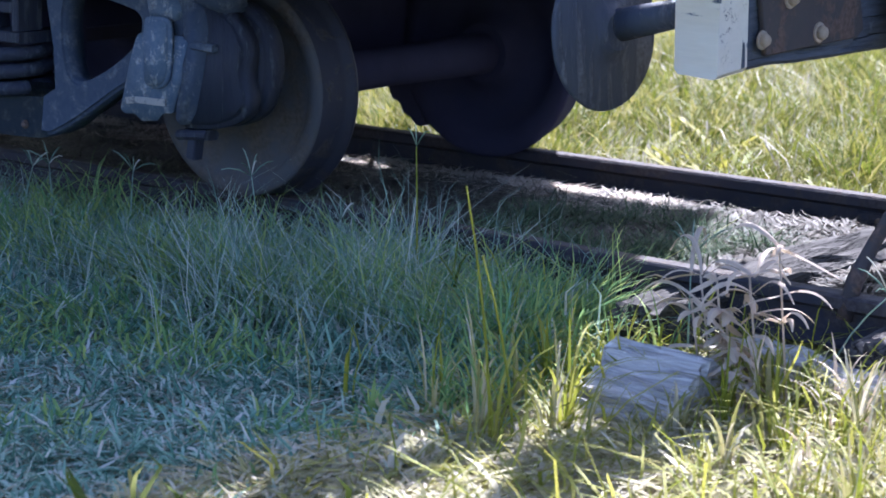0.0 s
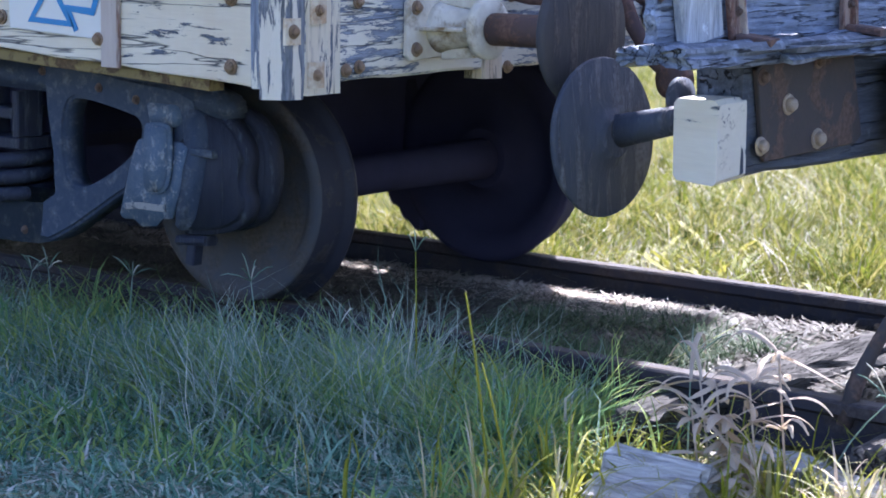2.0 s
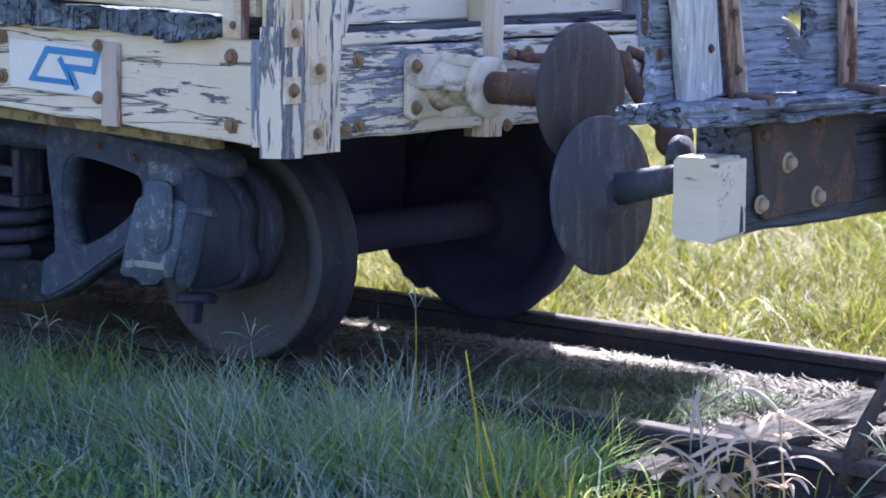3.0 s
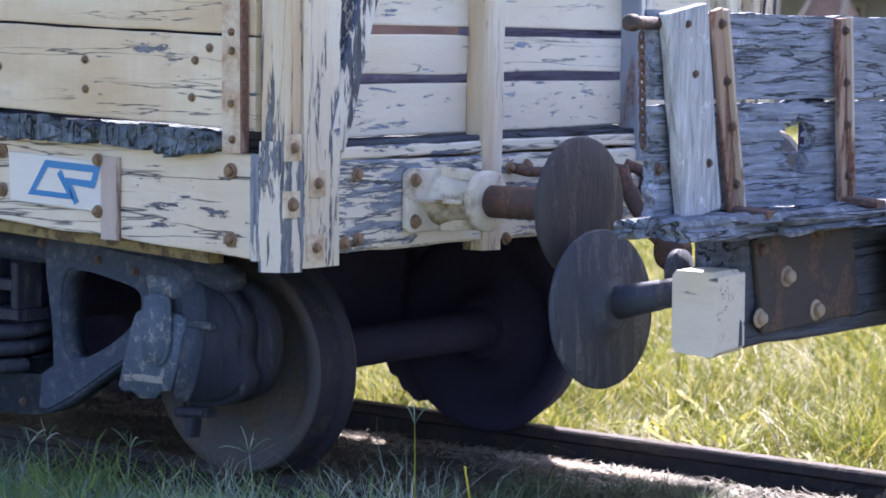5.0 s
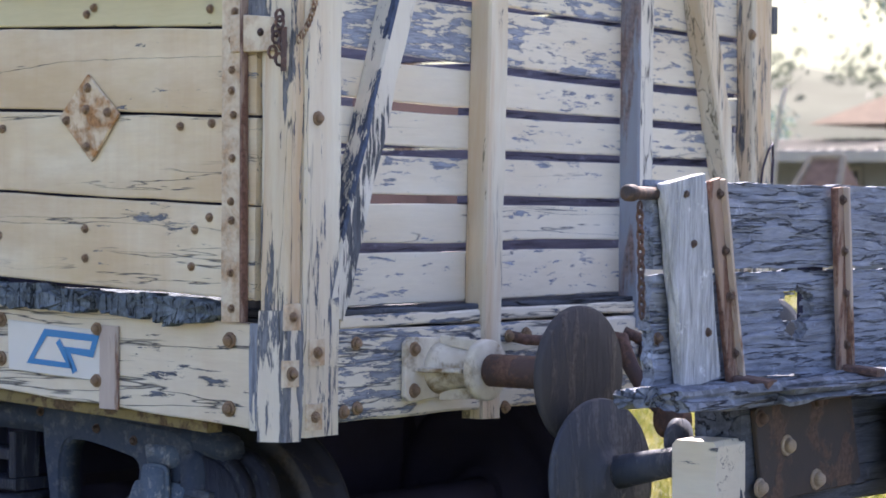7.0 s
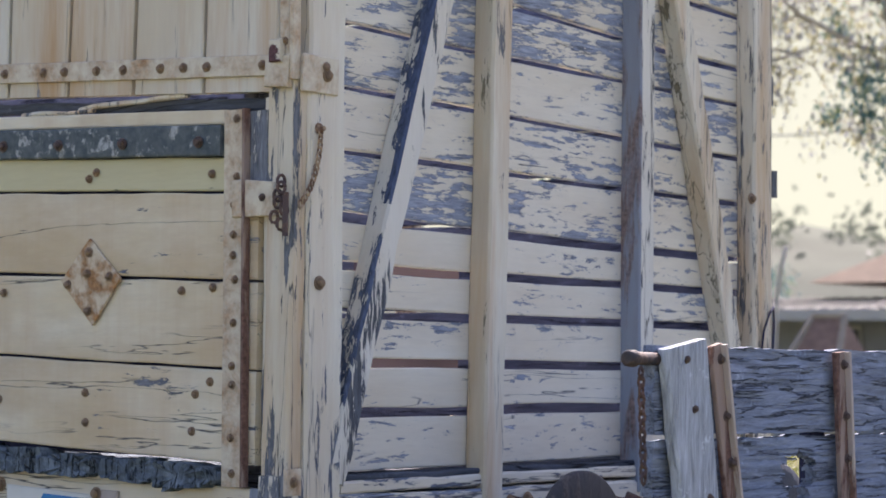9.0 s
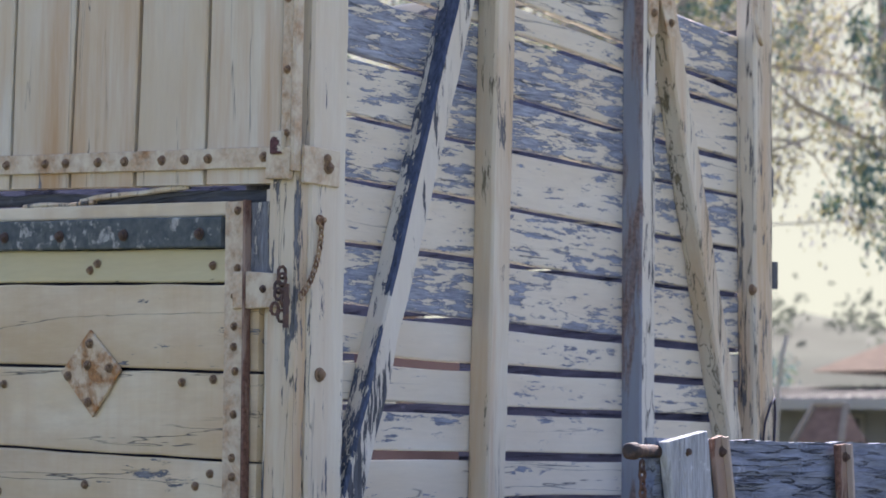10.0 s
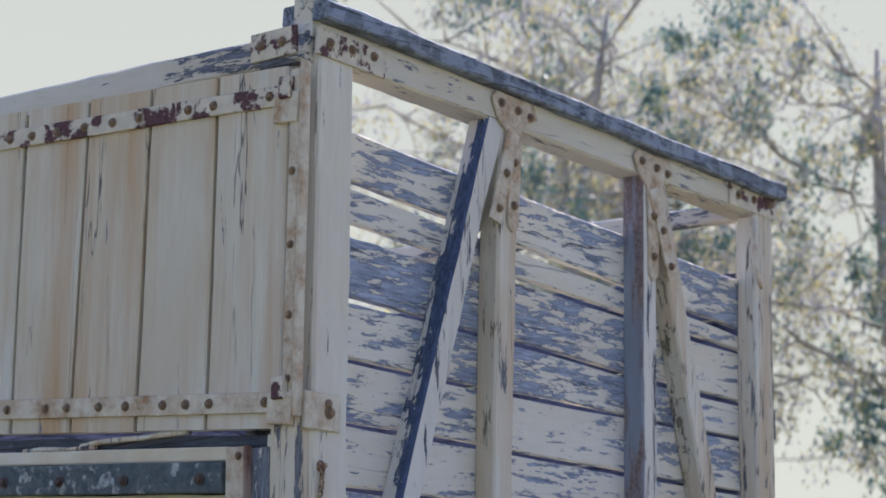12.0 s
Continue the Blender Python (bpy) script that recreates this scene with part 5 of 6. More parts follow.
# ---- grass ----
def strips(name, base, height, lean, azim, width, mat, levels=(0.0, 0.45, 0.8, 1.0), droop=0.6, curl=0.35):
    """Many bent blades as one mesh. All arguments are arrays, one entry a blade."""
    n, L = len(height), len(levels)
    f = np.array(levels)
    fall = np.stack([np.cos(azim), np.sin(azim)], 1)
    side = np.stack([-np.sin(azim), np.cos(azim)], 1)
    out = (lean[:, None] * (f + droop * f ** 2.5)[None, :]) * height[:, None]
    up = height[:, None] * (f - np.minimum(0.35 * lean[:, None], 0.6) * f ** 2)[:, :]
    w = width[:, None] * (np.array([0.8, 1.0, 0.7, 0.0])[None, :])
    co = np.zeros((n, L, 2, 3))
    bend = (rng.normal(0, curl, n) * height)[:, None] * (f ** 2)[None, :] + (rng.normal(0, 0.10, (n, L)) * height[:, None]) * f[None, :]
    for s, sg in ((0, -0.5), (1, 0.5)):
        co[:, :, s, 0] = base[:, None, 0] + fall[:, None, 0] * out + side[:, None, 0] * (w * sg + bend)
        co[:, :, s, 1] = base[:, None, 1] + fall[:, None, 1] * out + side[:, None, 1] * (w * sg + bend)
        co[:, :, s, 2] = base[:, None, 2] + up
    co = np.concatenate([co[:, :3].reshape(n, 6, 3), co[:, 3, :1]], 1)
    idx = np.arange(n)[:, None] * 7
    quads = np.concatenate([idx + np.array([0, 1, 3, 2]), idx + np.array([2, 3, 5, 4])], 0)
    tris = idx + np.array([4, 5, 6])
    me = bpy.data.meshes.new(name)
    me.vertices.add(n * 7)
    me.vertices.foreach_set("co", co.astype(np.float32).ravel())
    loops = np.concatenate([quads.ravel(), tris.ravel()])
    me.loops.add(len(loops))
    me.loops.foreach_set("vertex_index", loops.astype(np.int32))
    starts = np.concatenate([np.arange(len(quads)) * 4, len(quads) * 4 + np.arange(n) * 3])
    me.polygons.add(len(starts))
    me.polygons.foreach_set("loop_start", starts.astype(np.int32))
    me.update(calc_edges=True)
    me.validate()
    me.materials.append(mat)
    return new(name, me)


# Shade's blue is mixed into these greens, as in the weed tones.
G_GREEN = blades("grass_shade_green", [(0.0, (0.045, 0.11, 0.08)), (0.25, (0.12, 0.25, 0.18)), (0.55, (0.25, 0.42, 0.31)), (0.80, (0.42, 0.54, 0.43)), (0.95, (0.62, 0.61, 0.54)), (1.0, (0.72, 0.68, 0.62))], 0.42)
G_LIVE = blades("grass_live_green", [(0.0, (0.11, 0.23, 0.10)), (0.5, (0.24, 0.38, 0.14)), (1.0, (0.45, 0.51, 0.15))], 0.45)
G_SUN = blades("grass_sunny", [(0.0, (0.060, 0.092, 0.010)), (0.3, (0.12, 0.150, 0.018)), (0.6, (0.215, 0.225, 0.032)), (0.85, (0.32, 0.29, 0.075)), (1.0, (0.42, 0.37, 0.16))], 0.4)
G_BRIGHT = blades("grass_yellow_green", [(0.0, (0.16, 0.19, 0.022)), (0.5, (0.29, 0.30, 0.042)), (1.0, (0.43, 0.39, 0.09))], 0.4)
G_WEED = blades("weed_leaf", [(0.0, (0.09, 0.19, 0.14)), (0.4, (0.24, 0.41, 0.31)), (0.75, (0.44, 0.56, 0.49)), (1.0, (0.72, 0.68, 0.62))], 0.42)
G_ROSE = blades("withered_leaf", [(0.0, (0.42, 0.33, 0.25)), (0.5, (0.56, 0.46, 0.36)), (1.0, (0.68, 0.60, 0.50))], 0.25)
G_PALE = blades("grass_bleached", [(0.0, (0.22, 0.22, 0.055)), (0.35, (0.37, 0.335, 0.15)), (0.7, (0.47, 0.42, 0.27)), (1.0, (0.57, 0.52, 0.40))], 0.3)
G_DRY = blades("straw", [(0.0, (0.20, 0.175, 0.11)), (0.5, (0.32, 0.285, 0.20)), (1.0, (0.46, 0.42, 0.33))], 0.2)
G_CHAFF = blades("sunlit_chaff", [(0.0, (0.38, 0.32, 0.25)), (0.5, (0.54, 0.47, 0.38)), (1.0, (0.68, 0.61, 0.52))], 0.15)
# The track's litter and tufts are toned dark to imitate shade on the bed.
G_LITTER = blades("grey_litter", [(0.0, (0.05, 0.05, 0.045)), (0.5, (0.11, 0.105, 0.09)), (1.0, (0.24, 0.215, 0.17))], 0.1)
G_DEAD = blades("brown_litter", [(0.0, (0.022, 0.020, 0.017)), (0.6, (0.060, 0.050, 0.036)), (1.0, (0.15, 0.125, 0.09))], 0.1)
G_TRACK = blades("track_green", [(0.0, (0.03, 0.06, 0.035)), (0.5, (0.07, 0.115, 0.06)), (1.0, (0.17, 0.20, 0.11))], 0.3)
G_WISP = blades("wispy_grass", [(0.0, (0.13, 0.22, 0.17)), (0.5, (0.28, 0.38, 0.30)), (0.85, (0.45, 0.50, 0.42)), (1.0, (0.66, 0.64, 0.57))], 0.35)
rng = np.random.default_rng(5)


def clump(x, y, k):
    return np.array([noise.noise((a * k, b * k, 2.5)) for a, b in zip(x, y)])


def field(name, n, x, y, h0, h1, mat, label, lean=(0.1, 0.7), width=(0.003, 0.006), tall=None, kclump=1.7, wind=None, thin=None):
    c = 0.6 * clump(x, y, kclump) + 0.7 * clump(x, y, kclump * 4.3)
    keep = rng.random(n) < np.clip(0.62 + 1.3 * c, 0.04, 1) * (1 if thin is None else thin(x, y))
    x, y, c = x[keep], y[keep], c[keep]
    n = len(x)
    z = np.array([ground_z(a, b) for a, b in zip(x, y)]) - 0.004
    h = h0 + (h1 - h0) * rng.random(n) ** 1.7
    h *= 1 + 0.7 * c
    if tall is not None:
        h *= tall(x, y)
    az = rng.uniform(0, 2 * math.pi, n) if wind is None else rng.normal(wind, 1.1, n)
    ob = strips(name, np.stack([x, y, z], 1), np.maximum(h, 0.015), rng.uniform(*lean, n), az, rng.uniform(*width, n), mat)
    return tagged(ob, label, "grass", kind="stuff")




def verge(n, x0, x1, y0, y1):
    """Places in the strip of verge that lies before the wagons."""
    x, y = rng.uniform(x0, x1, n), rng.uniform(y0, y1, n)
    k = (y > -1.75 - 0.84 * (x - 0.71)) & (y > -1.85 + 0.90 * (x - 0.71)) & (y < -0.1 - 1.764 * (x - 2.03))
    return k.sum(), x[k], y[k]


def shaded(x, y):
    """Traces the wagon's cast shadow; the shade-toned grass thins out beyond it."""
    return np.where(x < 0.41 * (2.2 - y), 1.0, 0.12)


def rise(x, y):
    """Taller towards the rail and in patches, low where it is trodden."""
    return (0.55 + 0.75 * np.exp(-((y - 0.05) / 0.42) ** 2)) * np.clip(1.25 - 2.2 * (y - 0.1), 0.5, 1)


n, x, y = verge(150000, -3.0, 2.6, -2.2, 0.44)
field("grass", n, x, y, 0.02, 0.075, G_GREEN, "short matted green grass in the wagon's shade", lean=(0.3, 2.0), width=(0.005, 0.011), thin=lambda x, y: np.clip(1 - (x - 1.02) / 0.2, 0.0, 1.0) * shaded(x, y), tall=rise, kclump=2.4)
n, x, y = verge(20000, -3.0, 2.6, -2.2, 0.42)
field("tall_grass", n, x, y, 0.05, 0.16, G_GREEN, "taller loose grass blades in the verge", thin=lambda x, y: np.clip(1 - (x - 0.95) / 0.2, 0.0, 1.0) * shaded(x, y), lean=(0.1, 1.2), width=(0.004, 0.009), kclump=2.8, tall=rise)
n, x, y = verge(22000, -3.0, 1.05, -2.2, 0.40)
field("fresh_grass", n, x, y, 0.05, 0.15, G_LIVE, "fresh green blades in scattered patches", lean=(0.1, 0.9), width=(0.006, 0.011), kclump=3.5, tall=rise, thin=lambda x, y: (clump(x, y, 3.1) > 0.05) * shaded(x, y))
n, x, y = verge(34000, -3.0, 2.6, -2.2, 0.40)
field("dry_grass", n, x, y, 0.02, 0.07, G_DRY, "dry straw among the green grass", lean=(0.5, 2.2), width=(0.003, 0.006), kclump=2.6, tall=lambda x, y: 0.7 + 0.4 * (x > 0.9))
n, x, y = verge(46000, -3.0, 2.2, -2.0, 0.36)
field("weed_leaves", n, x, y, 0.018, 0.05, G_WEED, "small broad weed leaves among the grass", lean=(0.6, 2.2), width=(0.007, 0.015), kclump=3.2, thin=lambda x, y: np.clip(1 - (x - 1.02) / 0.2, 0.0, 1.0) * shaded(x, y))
n = 15000
x, y = rng.uniform(-1.4, 0.80, n), rng.uniform(-0.10, 0.48, n)
field("rail_grass", n, x, y, 0.07, 0.24, G_LIVE, "loose grass grown up against the rail", lean=(0.1, 1.0), width=(0.0025, 0.0055), kclump=2.5, thin=lambda x, y: np.clip(0.25 + 0.75 * np.exp(-((x - 0.25) / 0.8) ** 2), 0, 1) * shaded(x, y))
n = 9500
x, y = rng.uniform(-2.6, 0.75, n), rng.normal(0.10, 0.24, n)
field("wispy_grass", n, x, y, 0.08, 0.24, G_WISP, "thin wispy seeding grass along the rail", lean=(0.1, 1.1), width=(0.0012, 0.0034), wind=2.6,
      tall=lambda x, y: 0.7 + 0.8 * np.exp(-((x - 0.15) / 0.6) ** 2), thin=lambda x, y: (y < 0.5) * shaded(x, y))
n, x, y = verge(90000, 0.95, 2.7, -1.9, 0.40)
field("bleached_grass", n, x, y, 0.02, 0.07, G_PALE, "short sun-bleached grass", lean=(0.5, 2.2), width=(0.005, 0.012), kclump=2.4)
# Dry litter, its pallor also replacing sunlight missing on this patch.
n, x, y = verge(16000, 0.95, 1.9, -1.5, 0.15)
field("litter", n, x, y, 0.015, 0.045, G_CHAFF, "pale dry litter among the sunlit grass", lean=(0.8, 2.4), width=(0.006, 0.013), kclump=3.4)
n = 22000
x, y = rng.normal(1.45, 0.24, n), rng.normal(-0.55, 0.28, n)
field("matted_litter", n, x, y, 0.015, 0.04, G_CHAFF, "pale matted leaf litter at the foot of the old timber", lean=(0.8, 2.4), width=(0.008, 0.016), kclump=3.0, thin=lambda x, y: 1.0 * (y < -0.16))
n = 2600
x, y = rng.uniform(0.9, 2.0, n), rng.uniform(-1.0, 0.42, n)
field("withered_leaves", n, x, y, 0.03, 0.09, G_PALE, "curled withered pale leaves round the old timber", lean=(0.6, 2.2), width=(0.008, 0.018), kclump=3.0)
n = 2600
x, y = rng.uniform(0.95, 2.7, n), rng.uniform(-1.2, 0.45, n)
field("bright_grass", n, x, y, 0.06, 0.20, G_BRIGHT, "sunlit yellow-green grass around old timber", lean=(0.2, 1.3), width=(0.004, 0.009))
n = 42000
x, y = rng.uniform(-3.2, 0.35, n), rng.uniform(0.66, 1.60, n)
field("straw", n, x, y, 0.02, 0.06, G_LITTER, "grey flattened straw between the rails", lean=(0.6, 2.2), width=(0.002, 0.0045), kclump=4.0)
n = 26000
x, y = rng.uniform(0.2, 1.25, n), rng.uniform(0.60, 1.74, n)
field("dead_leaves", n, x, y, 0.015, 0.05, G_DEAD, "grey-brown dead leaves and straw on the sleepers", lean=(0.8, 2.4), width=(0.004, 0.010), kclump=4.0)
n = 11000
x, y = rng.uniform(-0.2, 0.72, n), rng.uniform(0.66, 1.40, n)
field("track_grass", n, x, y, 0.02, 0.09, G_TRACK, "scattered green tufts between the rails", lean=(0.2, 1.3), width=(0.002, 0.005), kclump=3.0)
# The strip of sun beside the far rail, laid in as pale chaff.
n = 26000
x, y = rng.uniform(-3.4, 0.10, n), np.minimum(rng.normal(1.62, 0.075, n), 1.79)
field("chaff", n, x, y, 0.015, 0.035, G_CHAFF, "pale dry chaff painting a sunlit strip along the far rail", lean=(0.8, 2.4), width=(0.004, 0.009), kclump=4.0)
n = 70000
x, y = rng.uniform(-7.0, 10.0, n), rng.uniform(-11.0, 0.4, n)
k = (y < -1.75 - 0.84 * (x - 0.71)) | (y < -1.85 + 0.90 * (x - 0.71)) | (y > -0.1 - 1.764 * (x - 2.03))
n, x, y = k.sum(), x[k], y[k]
field("open_grass", n, x, y, 0.04, 0.13, G_SUN, "rough yellow-green grass before the track", lean=(0.3, 1.6), width=(0.008, 0.018), kclump=0.8)
n = 210000
u = rng.random(n) ** 2.0
y = 1.93 + 34 * u
x = 0.15 - 0.70 * (y - 2) + rng.uniform(-1, 1, n) * (1.9 + 0.26 * (y - 2))
field("meadow_grass", n, x, y, 0.08, 0.26, G_SUN, "rough sunlit yellow-green meadow grass", lean=(0.1, 0.95), width=(0.003, 0.007), kclump=0.9,
      tall=lambda x, y: np.clip(0.55 + 0.25 * (y - 1.9), 0.4, 1.25))
n = 13000
u = rng.random(n) ** 2.0
y = 1.95 + 24 * u
x = 0.15 - 0.70 * (y - 2) + rng.uniform(-1, 1, n) * (1.9 + 0.26 * (y - 2))
field("meadow_straw", n, x, y, 0.08, 0.30, G_DRY, "dry stalks through the meadow grass", lean=(0.2, 1.4), width=(0.003, 0.006), kclump=1.3,
      tall=lambda x, y: np.clip(0.55 + 0.25 * (y - 1.9), 0.4, 1.2))


n = 5000
u = rng.random(n) ** 1.8
y = 2.0 + 9 * u
x = 0.15 - 0.70 * (y - 2) + rng.uniform(-1, 1, n) * (1.7 + 0.26 * (y - 2))
field("meadow_weeds", n, x, y, 0.05, 0.17, G_BRIGHT, "broad-leaved weeds in the meadow grass", lean=(0.4, 1.6), width=(0.012, 0.028), kclump=1.6, thin=lambda x, y: (clump(x, y, 1.9) > 0.0) * 1.0)


def stalk(x, y, h, lean, az, mat, fingers=0, fl=0.06, label="", width=0.006, kind="grass stalk"):
    """One tall stem; fingers: how many rays its seed head has."""
    z = ground_z(x, y) - 0.01
    d = Vector((math.cos(az), math.sin(az), 0))
    pts = [Vector((x, y, z)) + d * lean * h * f ** 1.8 + Vector((0, 0, h * (f - 0.15 * lean * f * f))) for f in (0, 0.2, 0.4, 0.6, 0.8, 1.0)]
    bm = bmesh.new()
    bent(bm, pts, [width * k for k in (0.5, 0.5, 0.45, 0.4, 0.33, 0.25)], 5)
    ob = part("grass_stalk", bm, mat)
    tagged(ob, label or "tall green grass stalk beside the rail", kind, "grass stalks")
    if fingers:
        bm = bmesh.new()
        for k in range(fingers):
            a = az + 2 * math.pi * k / fingers + random.uniform(-0.3, 0.3)
            t = Vector((math.cos(a), math.sin(a), random.uniform(0.3, 2.2))).normalized()
            p, L = pts[-1], fl * random.uniform(0.7, 1.2)
            bent(bm, [p, p + t * L * 0.4 + Vector((0, 0, 0.005)), p + t * L * 0.75, p + t * L + Vector((0, 0, -0.012))], [0.0012, 0.0020, 0.0018, 0.0008], 5)
        part("seed_head", bm, G_WISP, ob, "pale spreading seed head")
    return ob


def tuft(x, y, h, n, mat, w=0.010, label="tuft of long yellow-green grass blades"):
    z = ground_z(x, y) - 0.01
    bm = bmesh.new()
    for _ in range(n):
        az, lean, hh = random.uniform(0, 6.28), random.uniform(0.1, 0.8), h * random.uniform(0.6, 1.1)
        d, s = Vector((math.cos(az), math.sin(az), 0)), Vector((-math.sin(az), math.cos(az), 0))
        o = Vector((x, y, z)) + d * random.uniform(0, 0.03)
        ww0, prev = w * random.uniform(0.6, 1.1), None
        for k in range(9):
            f = k / 8
            c = o + d * lean * hh * f ** 2.2 + Vector((0, 0, hh * (f - 0.55 * lean * f ** 3)))
            ww = ww0 * (1 - f ** 3) * 0.5 + 0.0004
            row = [bm.verts.new(c - s * ww), bm.verts.new(c + d * ww * 0.35), bm.verts.new(c + s * ww)]
            if prev:
                for i in range(2):
                    bm.faces.new((prev[i], prev[i + 1], row[i + 1], row[i]))
            prev = row
    return tagged(part("grass_tuft", bm, mat), label, "grass tuft", "long grass tufts")


# ---- old timber and stones in the grass ----
def rubble(x, y, z, r, mat, label, name="stone", flat=0.7, seed=0):
    bm = bmesh.new()
    bmesh.ops.create_icosphere(bm, subdivisions=3, radius=1)
    for v in bm.verts:
        k = 1 + 0.35 * noise.noise(v.co * 1.3 + Vector((seed, 0, 0))) + 0.15 * noise.noise(v.co * 4 + Vector((0, seed, 0)))
        v.co = Vector((v.co.x * r[0] * k, v.co.y * r[1] * k, v.co.z * r[2] * k))
    return tagged(part(name, bm, mat, at=Matrix.Translation((x, y, z))), label, name, "stones in the grass")


bm = rough_timber((1.120, -0.155, -0.165), (1.375, -0.130, -0.180), 0.25, 0.15, 1.0, 0.022, across=18, down=9)
# it lies tipped over, its broad face sloping to the verge
bmesh.ops.rotate(bm, cent=(1.25, -0.143, -0.17), matrix=Matrix.Rotation(math.radians(28), 3, (0.99, 0.12, -0.06)), verts=bm.verts)
tagged(part("timber_offcut", bm, M_STUMP), "weathered grey sleeper offcut lying in the grass", "timber")
bm = rough_timber((1.20, 0.36, -0.150), (1.95, 0.12, -0.17), 0.13, 0.09, 7.0, 0.03)
tagged(part("timber_offcut", bm, M_STUMP), "split grey timber half hidden by grass", "timber")
M_STONE = plain("pale_stone", (0.42, 0.38, 0.33), 0.9, 0.5, 20)
for k, (x, y, r) in enumerate(((1.18, 0.30, 0.055), (1.26, 0.22, 0.045), (1.30, 0.28, 0.035), (1.12, 0.36, 0.04), (1.36, 0.16, 0.03), (1.05, -0.22, 0.03), (0.98, -0.30, 0.025))):
    rubble(x, y, ground_z(x, y) + r * 0.45, (r, r * 0.85, r * 0.6), M_STONE, "pale lump of stone in the grass", seed=k * 3.1)


# ---- background ----
def leaf_cloud(name, centres, per, spread, size, mat, parent, hang=0.8, seed=1):
    """Clusters of narrow hanging leaves, one mesh."""
    g = np.random.default_rng(seed)
    C = np.repeat(np.array([c[:3] for c in centres]), per, 0)
    S = np.repeat(np.array([c[3] for c in centres]), per, 0)
    n = len(C)
    off = g.normal(0, 1, (n, 3)) * S[:, None] * np.array([1, 1, 1.15]) * spread
    P = C + off
    d = g.normal(0, 1, (n, 3))
    d[:, 2] -= hang * 2.2
    d /= np.linalg.norm(d, axis=1)[:, None]
    s = np.cross(d, g.normal(0, 1, (n, 3)))
    s /= np.linalg.norm(s, axis=1)[:, None]
    L = size * g.uniform(0.6, 1.3, n)[:, None]
    w = L * 0.20
    co = np.stack([P, P + d * L * 0.45 + s * w, P + d * L, P + d * L * 0.45 - s * w], 1)
    me = bpy.data.meshes.new(name)
    me.from_pydata(co.reshape(-1, 3).tolist(), [], (np.arange(n * 4).reshape(n, 4)).tolist())
    me.materials.append(mat)
    return part(name, me, None, parent)


M_BARK = plain("bark", (0.52, 0.48, 0.44), 0.9, 0.5, 6)
LEAF_A = blades("gum_leaves", [(0.0, (0.20, 0.205, 0.25)), (0.35, (0.29, 0.295, 0.33)), (0.55, (0.31, 0.29, 0.15)), (0.85, (0.41, 0.37, 0.18)), (1.0, (0.50, 0.45, 0.34))], 0.42)
LEAF_B = blades("dark_leaves", [(0.0, (0.06, 0.13, 0.16)), (0.6, (0.11, 0.20, 0.19)), (1.0, (0.22, 0.27, 0.12))], 0.3)


def gum_tree(x, y, h, spread, seed, label, n_limbs=11, base=0.35, per=60, dark=0.14):
    g = random.Random(seed)
    tree = empty("gum_tree", (x, y, -0.2), label, "tree", "gum trees behind the wagons")
    bm = bmesh.new()
    p, pts, rad = Vector((x, y, -0.3)), [], []
    for k in range(9):
        f = k / 8
        pts.append(p + Vector((0.5 * math.sin(f * 3 + seed), 0.4 * math.cos(f * 2.3 + seed) - 0.4, f * h * 0.8)))
        rad.append(0.26 * (1 - f) ** 0.8 * h / 12 + 0.03)
    bent(bm, pts, rad, 10)
    part("trunk", bm, M_BARK, tree)
    ends = []
    for k in range(n_limbs):
        f = base + (1 - base) * (k + g.random()) / n_limbs
        o = pts[min(8, int(f * 8))]
        a = k * 2.4 + g.uniform(-0.4, 0.4)
        limbs = bmesh.new()
        L = spread * g.uniform(0.6, 1.1) * (1.15 - 0.5 * f)
        d = Vector((math.cos(a), math.sin(a), g.uniform(0.35, 0.9)))
        q = [o + d * L * s + Vector((g.uniform(-0.2, 0.2), g.uniform(-0.2, 0.2), -0.25 * L * s * s)) for s in (0, 0.3, 0.6, 0.85, 1.0)]
        bent(limbs, q, [0.07 * (1.2 - f), 0.05 * (1.2 - f), 0.032, 0.02, 0.010], 6)
        for t in range(9):
            b = q[1 + t % 4]
            e = b + Vector((g.uniform(-1, 1), g.uniform(-1, 1), g.uniform(-0.7, 0.9))) * spread * 0.36
            m_ = (b + e) / 2 + Vector((0, 0, 0.15))
            bent(limbs, [b, m_, e], [0.022, 0.014, 0.006], 4)
            for r in range(3):
                c = e + Vector((g.uniform(-1, 1), g.uniform(-1, 1), g.uniform(-1.2, 0.5))) * 0.5
                ends.append((c.x, c.y, c.z, g.uniform(0.20, 0.42)))
                if r == 0:
                    bent(limbs, [e, (e + c) / 2, c], [0.006, 0.005, 0.003], 3)
        part("limb", limbs, M_BARK, tree)
    cut = int(len(ends) * dark)
    g.shuffle(ends)
    leaf_cloud("crown", ends[cut:], per, 0.50, 0.095, LEAF_A, tree, seed=seed)
    leaf_cloud("crown_dark", ends[:cut], per + 40, 0.42, 0.11, LEAF_B, tree, seed=seed + 1)
    return tree


gum_tree(-15.0, 22.5, 14.0, 4.6, 3, "tall gum tree with thin drooping olive foliage", 15, 0.42, per=80, dark=0.2)
gum_tree(-11.2, 24.5, 13.0, 3.8, 8, "gum tree with sparse hanging leaves against the sky", 12, 0.50, per=60, dark=0.2)
gum_tree(-18.5, 27.0, 15.0, 4.0, 14, "gum tree with pale limbs and light foliage", 12, 0.5)

